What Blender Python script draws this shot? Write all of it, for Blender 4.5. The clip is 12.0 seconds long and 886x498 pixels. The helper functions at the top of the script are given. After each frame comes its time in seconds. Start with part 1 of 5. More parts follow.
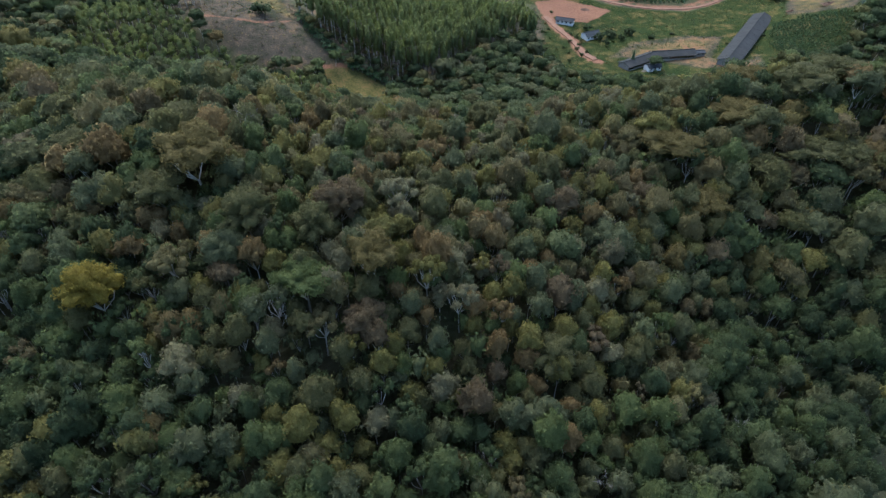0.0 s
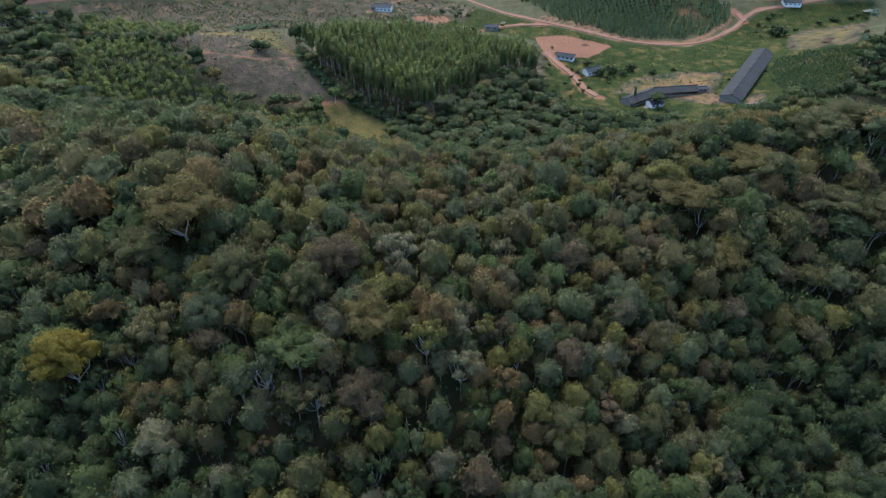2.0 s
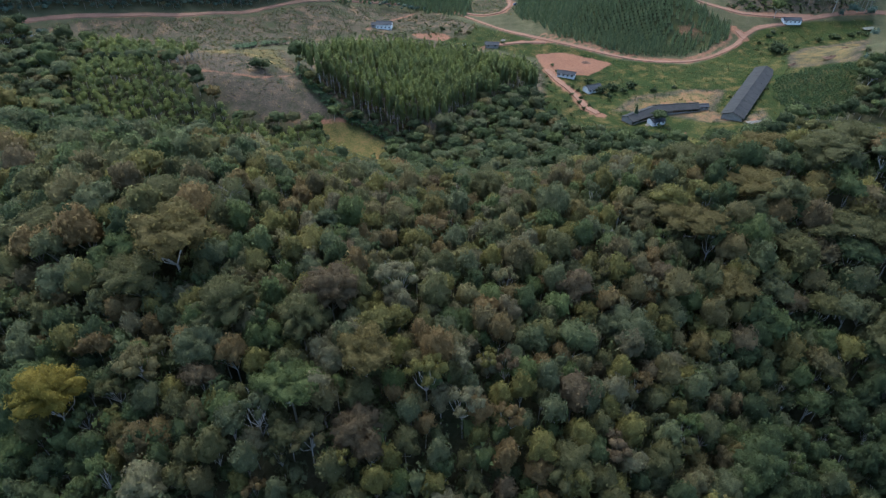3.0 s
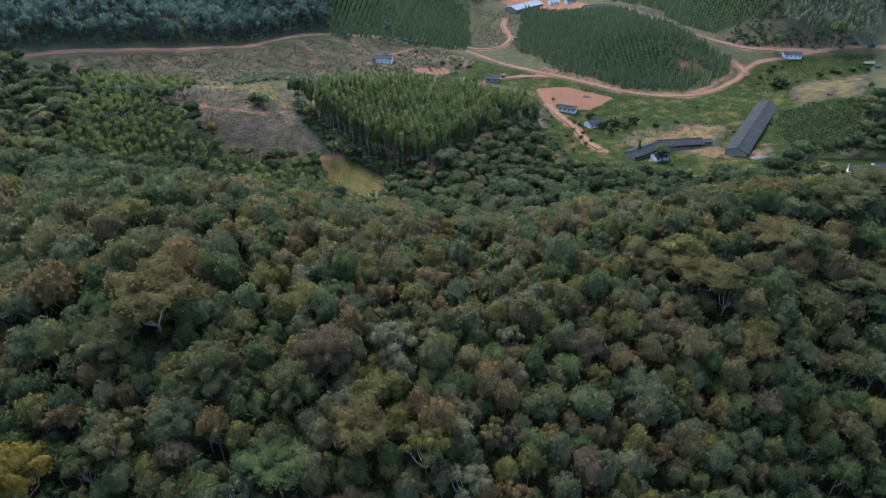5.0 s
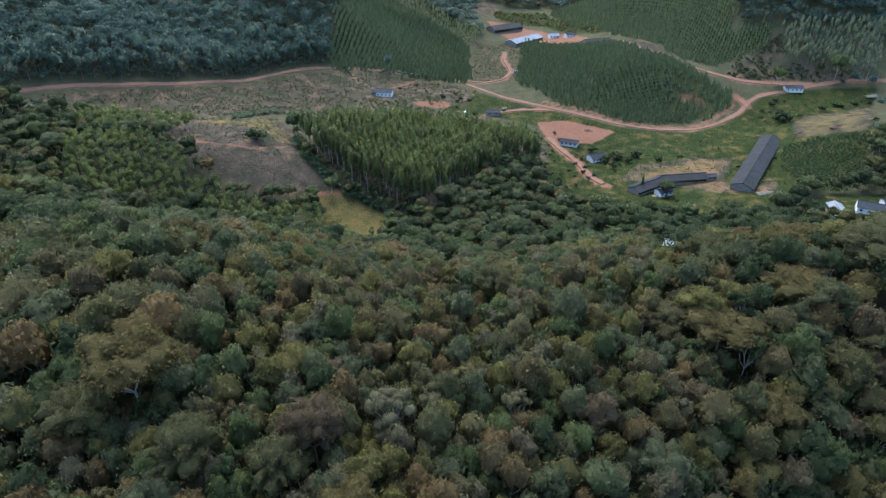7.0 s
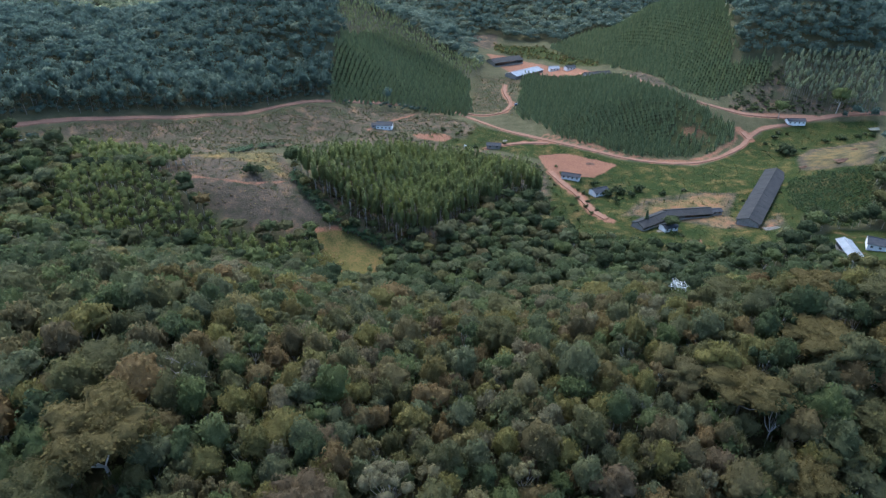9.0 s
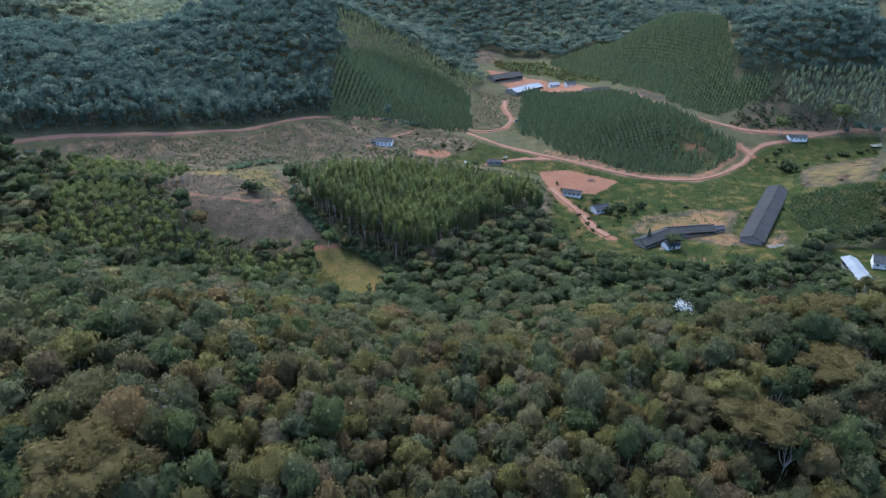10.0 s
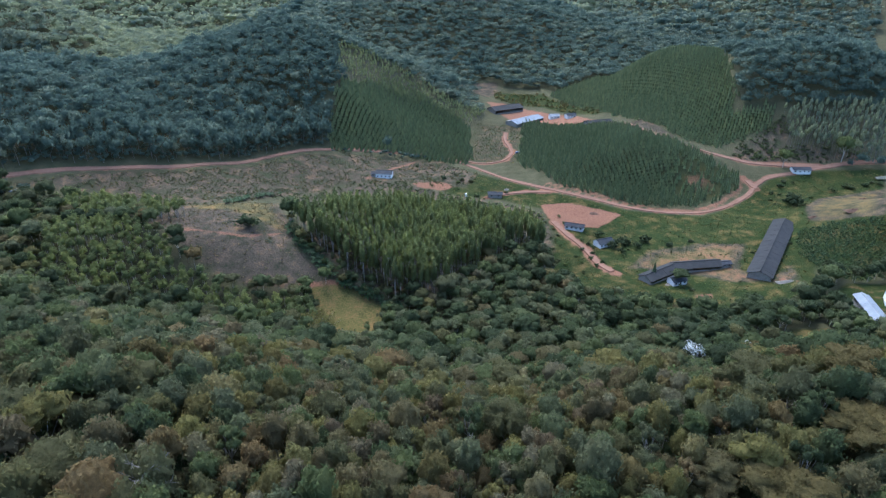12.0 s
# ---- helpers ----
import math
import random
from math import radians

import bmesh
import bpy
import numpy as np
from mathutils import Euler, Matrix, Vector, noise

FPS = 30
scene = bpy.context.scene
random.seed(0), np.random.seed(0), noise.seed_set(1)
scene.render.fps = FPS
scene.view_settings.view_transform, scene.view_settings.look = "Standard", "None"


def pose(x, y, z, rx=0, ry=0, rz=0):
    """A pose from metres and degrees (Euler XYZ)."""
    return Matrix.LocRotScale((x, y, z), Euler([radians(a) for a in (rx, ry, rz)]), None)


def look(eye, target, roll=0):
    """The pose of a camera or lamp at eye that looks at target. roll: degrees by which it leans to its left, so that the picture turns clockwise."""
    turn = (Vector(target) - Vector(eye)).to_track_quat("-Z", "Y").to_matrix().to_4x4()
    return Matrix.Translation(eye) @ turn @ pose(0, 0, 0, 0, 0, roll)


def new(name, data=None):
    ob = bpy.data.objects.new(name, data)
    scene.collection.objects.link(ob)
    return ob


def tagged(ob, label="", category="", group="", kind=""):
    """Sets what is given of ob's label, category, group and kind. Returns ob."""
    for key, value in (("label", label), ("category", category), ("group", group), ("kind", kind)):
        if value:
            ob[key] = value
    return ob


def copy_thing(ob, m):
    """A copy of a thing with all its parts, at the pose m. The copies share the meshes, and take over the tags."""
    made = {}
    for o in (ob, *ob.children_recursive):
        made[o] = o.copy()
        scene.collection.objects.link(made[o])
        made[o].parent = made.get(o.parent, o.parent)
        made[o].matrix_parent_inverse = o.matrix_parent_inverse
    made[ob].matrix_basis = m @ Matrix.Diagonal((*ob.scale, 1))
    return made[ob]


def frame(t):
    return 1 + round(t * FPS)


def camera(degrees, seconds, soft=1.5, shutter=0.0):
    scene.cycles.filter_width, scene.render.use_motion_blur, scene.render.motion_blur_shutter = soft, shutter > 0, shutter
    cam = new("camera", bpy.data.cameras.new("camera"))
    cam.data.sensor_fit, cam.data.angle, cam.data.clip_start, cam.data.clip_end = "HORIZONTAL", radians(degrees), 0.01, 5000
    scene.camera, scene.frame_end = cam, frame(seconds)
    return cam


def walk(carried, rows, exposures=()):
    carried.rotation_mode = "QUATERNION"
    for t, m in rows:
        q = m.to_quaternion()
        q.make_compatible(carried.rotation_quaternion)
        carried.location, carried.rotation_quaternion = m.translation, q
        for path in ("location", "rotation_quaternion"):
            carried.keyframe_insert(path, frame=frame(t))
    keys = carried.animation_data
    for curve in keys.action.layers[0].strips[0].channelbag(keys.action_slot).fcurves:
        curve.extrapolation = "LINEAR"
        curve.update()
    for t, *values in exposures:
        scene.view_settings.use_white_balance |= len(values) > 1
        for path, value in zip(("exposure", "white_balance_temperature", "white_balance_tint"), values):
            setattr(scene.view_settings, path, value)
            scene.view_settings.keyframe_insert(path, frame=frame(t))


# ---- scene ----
cam = camera(72.0, 12.0, 1.35)
SPEED, EYE = 50.0, 145.0


def flight(t):
    s = SPEED * (t / 12) * (1 - 0.0729 * (t / 12 - 1))
    return pose(-0.0151 * s, s, EYE, 90 - 41.0 + 1.2652 * t + 0.00267 * t * t, 0, 0.0077 * t)


walk(cam, [(t / 2, flight(t / 2)) for t in range(25)], [(0.0, 2.02, 5660, 2), (3.0, 2.06, 5640, 3), (6.0, 2.11, 5580, 4), (9.0, 2.13, 5470, 6), (12.0, 2.16, 5290, 7)])

# ---- light ----
SUN_UP, SUN_TURN = radians(58), radians(-18)
world = bpy.data.worlds.new("sky")
scene.world = world
world.use_nodes = True
wt = world.node_tree
sky = wt.nodes.new("ShaderNodeTexSky")
sky.sky_type, sky.sun_disc, sky.sun_elevation, sky.sun_rotation = "NISHITA", False, SUN_UP, SUN_TURN
sky.dust_density, sky.ozone_density = 3.0, 1.0
wt.links.new(sky.outputs[0], wt.nodes["Background"].inputs[0])
wt.nodes["Background"].inputs[1].default_value = 0.15
sun = new("sun", bpy.data.lights.new("sun", "SUN"))
sun.data.energy, sun.data.angle, sun.data.color = 0.7, radians(28), (1.0, 0.93, 0.84)
sun.matrix_world = look((100 * math.sin(SUN_TURN), 100 * math.cos(SUN_TURN), 100 * math.tan(SUN_UP)), (0, 0, 0))

# ---- materials ----
def shader(name, rough=0.9, spec=0.25):
    m = bpy.data.materials.new(name)
    m.use_nodes = True
    nt = m.node_tree
    b = nt.nodes["Principled BSDF"]
    b.inputs["Roughness"].default_value = rough
    b.inputs["Specular IOR Level"].default_value = spec
    return m, nt, b


def node(nt, kind, **values):
    n = nt.nodes.new(kind)
    for k, v in values.items():
        n.inputs[k.replace("_", " ")].default_value = v
    return n


def ramp(nt, fac, stops, interp="LINEAR"):
    r = nt.nodes.new("ShaderNodeValToRGB")
    r.color_ramp.interpolation = interp
    el = r.color_ramp.elements
    while len(el) < len(stops):
        el.new(0.5)
    for e, (p, c) in zip(el, stops):
        e.position, e.color = p, (*c, 1)
    nt.links.new(fac, r.inputs[0])
    return r.outputs[0]


def mix(nt, fac, a, b, how="MIX"):
    n = nt.nodes.new("ShaderNodeMix")
    n.data_type, n.blend_type = "RGBA", how
    for sock, v in ((n.inputs[0], fac), (n.inputs[6], a), (n.inputs[7], b)):
        if isinstance(v, (int, float)):
            sock.default_value = v
        elif isinstance(v, tuple):
            sock.default_value = (*v, 1)
        else:
            nt.links.new(v, sock)
    return n.outputs[2]


def math_node(nt, op, a, b=0.0, c=0.0):
    n = nt.nodes.new("ShaderNodeMath")
    n.operation = op
    for sock, v in ((n.inputs[0], a), (n.inputs[1], b), (n.inputs[2], c)):
        if isinstance(v, (int, float)):
            sock.default_value = v
        else:
            nt.links.new(v, sock)
    return n.outputs[0]


def noise_tex(nt, scale, detail=4.0, rough=0.6, where="Object"):
    c = nt.nodes.new("ShaderNodeTexCoord")
    n = node(nt, "ShaderNodeTexNoise", Scale=scale, Detail=detail, Roughness=rough)
    nt.links.new(c.outputs[where], n.inputs["Vector"])
    return n.outputs[0]


def place_noise(nt, scale, detail=4.0, rough=0.6):
    """Noise in metres, whatever the size of the thing."""
    g = nt.nodes.new("ShaderNodeNewGeometry")
    n = node(nt, "ShaderNodeTexNoise", Scale=scale, Detail=detail, Roughness=rough)
    nt.links.new(g.outputs["Position"], n.inputs["Vector"])
    return n.outputs[0]


def attr(nt, name):
    n = nt.nodes.new("ShaderNodeAttribute")
    n.attribute_name = name
    return n.outputs["Fac"]


def bump(nt, b, height, strength, distance=0.1):
    n = node(nt, "ShaderNodeBump", Strength=strength, Distance=distance)
    nt.links.new(height, n.inputs["Height"])
    nt.links.new(n.outputs[0], b.inputs["Normal"])


def leaf_material(name, stops, spread=0.2, fine=4.2, gap_shade=0.65):
    """Foliage whose hue is picked tree by tree and varied from clump to clump."""
    m, nt, b = shader(name, 0.8, 0.08)
    col = ramp(nt, attr(nt, "tint"), stops)
    g = nt.nodes.new("ShaderNodeNewGeometry")
    isl = math_node(nt, "MULTIPLY_ADD", g.outputs["Random Per Island"], spread * 2, 1 - spread)
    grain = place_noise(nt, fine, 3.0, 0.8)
    # noise darkens the colour to stand for shaded gaps between leaf clumps
    tuft = math_node(nt, "MULTIPLY_ADD", place_noise(nt, fine * 0.4, 1.0), gap_shade, 1 - 0.5 * gap_shade)
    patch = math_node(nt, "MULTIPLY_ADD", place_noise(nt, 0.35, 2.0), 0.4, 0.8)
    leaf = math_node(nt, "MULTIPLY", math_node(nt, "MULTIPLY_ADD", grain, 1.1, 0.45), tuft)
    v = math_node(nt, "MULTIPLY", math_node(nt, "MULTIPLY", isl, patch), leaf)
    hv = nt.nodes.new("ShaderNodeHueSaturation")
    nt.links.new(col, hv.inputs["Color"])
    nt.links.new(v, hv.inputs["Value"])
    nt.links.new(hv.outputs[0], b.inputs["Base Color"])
    bump(nt, b, grain, 0.8, 0.4)
    thin = nt.nodes.new("ShaderNodeBsdfTranslucent")
    nt.links.new(hv.outputs[0], thin.inputs["Color"])
    both = nt.nodes.new("ShaderNodeMixShader")
    both.inputs[0].default_value = 0.58
    nt.links.new(b.outputs[0], both.inputs[1])
    nt.links.new(thin.outputs[0], both.inputs[2])
    nt.links.new(both.outputs[0], nt.nodes["Material Output"].inputs["Surface"])
    return m


# dark green, green, olive green, grey green, olive, yellow olive, tawny, orange brown, brown, purple brown, pale grey brown, golden
BROAD = [(0.0, (0.046, 0.060, 0.029)), (0.1, (0.065, 0.082, 0.036)), (0.2, (0.092, 0.112, 0.042)), (0.3, (0.096, 0.105, 0.055)),
         (0.4, (0.092, 0.090, 0.040)), (0.5, (0.138, 0.126, 0.042)), (0.55, (0.114, 0.094, 0.037)), (0.6, (0.148, 0.106, 0.048)), (0.7, (0.114, 0.101, 0.047)),
         (0.8, (0.112, 0.085, 0.049)), (0.9, (0.146, 0.136, 0.078)), (1.0, (0.185, 0.148, 0.033))]
leaf_broad = leaf_material("leaf_broadleaf", BROAD, 0.2)
leaf_euc = leaf_material("leaf_eucalyptus", [(0.0, (0.088, 0.108, 0.046)), (0.5, (0.124, 0.142, 0.055)), (0.75, (0.152, 0.168, 0.054)), (1.0, (0.190, 0.195, 0.058))], 0.2, 3.0, 0.8)
leaf_young = leaf_material("leaf_plantation", [(0.0, (0.112, 0.148, 0.078)), (0.5, (0.164, 0.194, 0.096)), (1.0, (0.220, 0.235, 0.108))], 0.2)
# hill forest leaves, with haze painted in as bluer and paler colour
leaf_far_haze = leaf_material("leaf_hill_forest_haze", [(0.0, (0.064, 0.092, 0.073)), (0.3, (0.090, 0.121, 0.091)), (0.6, (0.138, 0.160, 0.110)), (1.0, (0.22, 0.24, 0.13))], 0.08, 1.1, 0.25)
leaf_banana = leaf_material("leaf_banana", [(0.0, (0.045, 0.080, 0.035)), (1.0, (0.095, 0.125, 0.070))])


def bark_material(name, a, b_):
    m, nt, b = shader(name, 0.9)
    nt.links.new(mix(nt, noise_tex(nt, 3.0), a, b_), b.inputs["Base Color"])
    return m


bark_pale = bark_material("bark_pale", (0.34, 0.32, 0.28), (0.20, 0.185, 0.16))
bark_white = bark_material("bark_whitish", (0.36, 0.35, 0.33), (0.24, 0.23, 0.21))
bark_grey = bark_material("bark_grey", (0.20, 0.185, 0.165), (0.11, 0.10, 0.09))
bark_dark = bark_material("bark_dark", (0.13, 0.115, 0.10), (0.06, 0.05, 0.045))


def ground_material():
    m, nt, b = shader("ground", 0.95, 0.03)
    big, mid, fine = noise_tex(nt, 0.02, 5.0), noise_tex(nt, 0.15, 6.0), noise_tex(nt, 1.2, 6.0, 0.7)
    floor = ramp(nt, mid, [(0.3, (0.038, 0.042, 0.021)), (0.7, (0.072, 0.064, 0.036))])
    grass = ramp(nt, math_node(nt, "ADD", math_node(nt, "MULTIPLY", mid, 0.6), math_node(nt, "MULTIPLY", fine, 0.4)),
                 [(0.36, (0.012, 0.021, 0.006)), (0.46, (0.018, 0.027, 0.008)), (0.55, (0.030, 0.034, 0.010)), (0.66, (0.070, 0.054, 0.022))])
    dry = ramp(nt, math_node(nt, "ADD", math_node(nt, "MULTIPLY", mid, 0.7), math_node(nt, "MULTIPLY", fine, 0.3)),
               [(0.38, (0.024, 0.028, 0.015)), (0.46, (0.046, 0.039, 0.027)), (0.54, (0.066, 0.051, 0.037)), (0.63, (0.118, 0.078, 0.042))])
    gold = ramp(nt, math_node(nt, "ADD", math_node(nt, "MULTIPLY", mid, 0.5), math_node(nt, "MULTIPLY", fine, 0.5)),
                [(0.36, (0.040, 0.042, 0.012)), (0.5, (0.085, 0.074, 0.025)), (0.62, (0.14, 0.085, 0.036))])
    soil = ramp(nt, fine, [(0.3, (0.105, 0.050, 0.031)), (0.7, (0.20, 0.105, 0.066))])
    col = floor
    for name, other in (("grass", grass), ("dry", dry), ("gold", gold), ("soil", soil)):
        edge = math_node(nt, "ADD", attr(nt, name), math_node(nt, "MULTIPLY", math_node(nt, "SUBTRACT", mid, 0.5), 0.8))
        k = nt.nodes.new("ShaderNodeMapRange")
        k.inputs[1].default_value, k.inputs[2].default_value = 0.35, 0.65
        nt.links.new(edge, k.inputs[0])
        col = mix(nt, k.outputs[0], col, other)
    shade = ramp(nt, big, [(0.3, (0.8, 0.8, 0.8)), (0.7, (1.15, 1.15, 1.15))])
    nt.links.new(mix(nt, 1.0, col, shade, "MULTIPLY"), b.inputs["Base Color"])
    bump(nt, b, fine, 0.9, 0.6)
    return m


ground_mat = ground_material()
road_mat, nt, b = shader("red_dirt_road", 0.95, 0.05)
nt.links.new(mix(nt, noise_tex(nt, 0.3, 6.0), (0.100, 0.052, 0.034), (0.195, 0.115, 0.080)), b.inputs["Base Color"])
bump(nt, b, noise_tex(nt, 2.0), 0.4, 0.1)


def plain_material(name, a, b_, scale=0.8, rough=0.8, metal=0.0, spec=0.1):
    """Painted or weathered surface with stains at two scales."""
    m, nt, b = shader(name, rough, spec)
    b.inputs["Metallic"].default_value = metal
    f = math_node(nt, "ADD", math_node(nt, "MULTIPLY", noise_tex(nt, scale, 5.0, 0.7), 0.7), math_node(nt, "MULTIPLY", noise_tex(nt, scale * 9, 3.0), 0.3))
    nt.links.new(ramp(nt, f, [(0.35, a), (0.65, b_)]), b.inputs["Base Color"])
    bump(nt, b, f, 0.2, 0.05)
    return m


roof_dark = plain_material("roof_fibre_cement", (0.013, 0.014, 0.015), (0.032, 0.032, 0.031), 0.25, 0.8)
roof_blue = plain_material("roof_blue_grey", (0.018, 0.021, 0.025), (0.040, 0.043, 0.048), 0.5, 0.8)
roof_white = plain_material("roof_white_sheet", (0.11, 0.125, 0.14), (0.17, 0.185, 0.20), 0.3, 0.45)
wall_white = plain_material("wall_whitewash", (0.46, 0.46, 0.44), (0.66, 0.65, 0.62), 0.6, 0.9)
wall_concrete = plain_material("wall_concrete", (0.14, 0.13, 0.11), (0.24, 0.22, 0.19), 0.6, 0.9)
timber = plain_material("timber", (0.10, 0.08, 0.06), (0.20, 0.16, 0.12), 1.5, 0.9)
glass_dark = plain_material("window_glass", (0.02, 0.024, 0.028), (0.035, 0.04, 0.045), 1.0, 0.15)
brush_brown = plain_material("brushwood", (0.045, 0.028, 0.020), (0.10, 0.060, 0.04), 1.2, 0.95)
rubble_pale = plain_material("pale_rubble", (0.08, 0.072, 0.06), (0.17, 0.16, 0.145), 1.2, 0.95)
water_mat, nt, b = shader("water", 0.08)
b.inputs["Base Color"].default_value = (0.10, 0.11, 0.09, 1)


# ---- the lie of the land ----
def hill(x, y, cx, cy, up, sx, sy, back=None):
    """A hump; back: its width on the far side, where that is gentler."""
    sy = sy if back is None else np.where(y > cy, back, sy)
    return up * np.exp(-0.5 * ((x - cx) / sx) ** 2 - 0.5 * ((y - cy) / sy) ** 2)


def land(x, y):
    x, y = np.asarray(x, float), np.asarray(y, float)
    h = 2.0 + 0 * x
    h = h + hill(x, y, -26, 0, 28, 81, 157)
    h = h + hill(x, y, 31, 108, 75, 87, 58)
    h = h + hill(x, y, -233, 163, 83, 98, 81)
    h = h + hill(x, y, -124, 291, -28, 94, 46)
    h = h + hill(x, y, -110, 305, 47, 64, 26, 52)
    h = h + hill(x, y, -314, 404, 77, 70, 103)
    h = h + hill(x, y, -185, 615, 68, 68, 100)
    h = h + hill(x, y, -95, 560, 24, 38, 26, 45)
    h = h + hill(x, y, 140, 466, 26, 45, 23, 70)
    h = h + hill(x, y, 220, 660, 55, 45, 60)
    h = h + hill(x, y, 290, 548, 64, 70, 42, 60)
    h = h + hill(x, y, 0, 985, 84, 195, 110)
    h = h + hill(x, y, -520, 760, 110, 110, 110)
    h = h + hill(x, y, 273, 355, 27, 43, 34)
    h = h + hill(x, y, 7, 107, -30, 37, 70)
    h = h + hill(x, y, 240, 156, 38, 90, 70)
    h = h + hill(x, y, 106, 137, 10, 22, 10)
    h = h + hill(x, y, -4, 75, 4, 18, 9)
    h = h + hill(x, y, -50, 690, 34, 45, 55)
    h = h + hill(x, y, 69, 84, -28, 30, 29)
    h = h + hill(x, y, -125, 655, 30, 40, 45)
    h = h + hill(x, y, -300, 515, 14, 60, 35)
    h = h + hill(x, y, -205, 420, 16, 45, 36)
    h = h + hill(x, y, -390, 670, 40, 70, 60)
    h = h + hill(x, y, 380, 620, 40, 60, 60)
    # ranges far behind
    h = h + hill(x, y, -700, 1500, 190, 420, 260) + hill(x, y, 250, 1750, 210, 500, 260) + hill(x, y, 1100, 1500, 220, 420, 300)
    h = h + hill(x, y, -1500, 900, 150, 320, 500) + hill(x, y, 1500, 700, 150, 320, 500) + hill(x, y, 0, 3000, 260, 2500, 500)
    # small unevenness
    h = h + 0.8 * np.sin(x / 17 + 1.3 * np.sin(y / 23)) * np.cos(y / 19 + np.sin(x / 29))
    return h


def inside(x, y, corners, soft=4.0):
    """1 inside the plan polygon, 0 outside, with a soft border."""
    x, y = np.asarray(x, float), np.asarray(y, float)
    inn = np.zeros(x.shape, bool)
    dist = np.full(x.shape, 1e9)
    for (ax, ay), (bx, by) in zip(corners, corners[1:] + corners[:1]):
        cross = (ay > y) != (by > y)
        with np.errstate(divide="ignore", invalid="ignore"):
            xx = ax + (y - ay) * (bx - ax) / (by - ay if by != ay else 1e-9)
        inn ^= cross & (x < xx)
        t = np.clip(((x - ax) * (bx - ax) + (y - ay) * (by - ay)) / ((bx - ax) ** 2 + (by - ay) ** 2 + 1e-9), 0, 1)
        dist = np.minimum(dist, np.hypot(x - ax - t * (bx - ax), y - ay - t * (by - ay)))
    return np.clip(0.5 + np.where(inn, dist, -dist) / (2 * soft), 0, 1)


def near_line(x, y, pts, width):
    d = np.full(np.shape(x), 1e9)
    for (ax, ay), (bx, by) in zip(pts, pts[1:]):
        t = np.clip(((x - ax) * (bx - ax) + (y - ay) * (by - ay)) / ((bx - ax) ** 2 + (by - ay) ** 2 + 1e-9), 0, 1)
        d = np.minimum(d, np.hypot(x - ax - t * (bx - ax), y - ay - t * (by - ay)))
    return np.clip(0.5 + (width / 2 - d) / 3, 0, 1)


# plan outlines
VALLEY_ROAD = [(-290, 290), (-255, 325), (-230, 351), (-220, 362), (-210, 371), (-189, 383), (-166, 403), (-143, 433), (-122, 464), (-103, 486), (-80, 499), (-47, 512), (-21, 519), (6, 512), (26, 484), (45, 458), (66, 439), (86, 425), (112, 410), (137, 401), (158, 400), (179, 410), (198, 424), (208, 439), (223, 451), (241, 457), (261, 465), (287, 469), (315, 470), (380, 468)]
ROAD_BANK = [(70, 444), (90, 430), (114, 415), (138, 406), (157, 405), (176, 415), (193, 429), (201, 442)]
UPPER_ROAD = [(266, 467), (238, 467), (213, 465), (199, 468), (181, 470), (166, 476), (153, 485), (146, 506), (143, 540)]
FORK = [(207, 434), (205, 442), (203, 445)]
FARM_TRACK = [(55, 591), (51, 562), (55, 527), (47, 502), (31, 498), (14, 508)]
SIDE_ROAD = [(70, 432), (54, 436), (38, 432), (27, 427)]
HOUSE_TRACK = [(65, 388), (69, 370), (77, 353), (78, 340), (79, 330), (86, 321)]
SHED_TRACK = [(125, 325), (136, 320), (149, 313), (168, 307)]
CLEARING_TRACK = [(-129, 305), (-109, 302), (-92, 303), (-77, 312)]
MEADOW_TRACK = [(-67, 282), (-57, 285), (-47, 289)]
SLOPE_TRACK = [(-203, 355), (-180, 361), (-163, 364), (-138, 354), (-114, 362)]
WHITE_HOUSE_TRACK = [(-55, 455), (-41, 480), (-21, 503)]
YARD = [(61, 415), (77, 416), (109, 399), (90, 379), (71, 381), (63, 394)]
CLEARING = [(-164, 337), (-135, 346), (-93, 364), (-77, 326), (-67, 302), (-50, 289), (-60, 282), (-84, 278), (-110, 286), (-129, 301)]
LOWER_SLOPE = [(-228, 347), (-207, 369), (-165, 400), (-137, 435), (-102, 482), (-63, 501), (-3, 507), (26, 473), (16, 443), (-35, 455), (-71, 436), (-97, 393), (-112, 357), (-135, 346), (-179, 359), (-207, 351)]
CLEARING_TOP = [(-135, 346), (-93, 364), (-82, 333), (-71, 311), (-86, 316), (-108, 329), (-125, 328)]
MEADOW = [(-60, 284), (-47, 288), (-37, 285), (-26, 279), (-28, 265), (-40, 257), (-52, 268)]
STAND = [(-74, 324), (-60, 304), (-43, 296), (-22, 285), (-6, 287), (9, 312), (33, 338), (60, 347), (58, 343), (45, 366), (23, 375), (1, 380), (-22, 384), (-46, 364), (-63, 331), (-70, 316)]
STAND_BACK = [(-74, 324), (60, 347), (65, 369), (62, 403), (34, 422), (5, 432), (-39, 459), (-71, 436), (-94, 405)]
VALLEY_GRASS = [(54, 319), (69, 294), (80, 287), (99, 276), (122, 274), (145, 274), (164, 287), (196, 339), (222, 328), (311, 463), (260, 462), (221, 447), (188, 413), (156, 395), (111, 406), (65, 435), (30, 469), (-12, 509), (-41, 480), (5, 432), (34, 425), (63, 408)]
SHED_YARD = [(93, 327), (110, 347), (145, 357), (166, 355), (148, 322), (155, 308), (175, 326), (171, 307), (140, 309), (117, 323)]
CONE_HILL = [(77, 628), (55, 490), (80, 436), (113, 416), (140, 409), (168, 413), (194, 429), (199, 447), (178, 461), (148, 485), (125, 558)]
HAY = [(217, 394), (240, 418), (294, 435), (235, 352), (208, 372)]
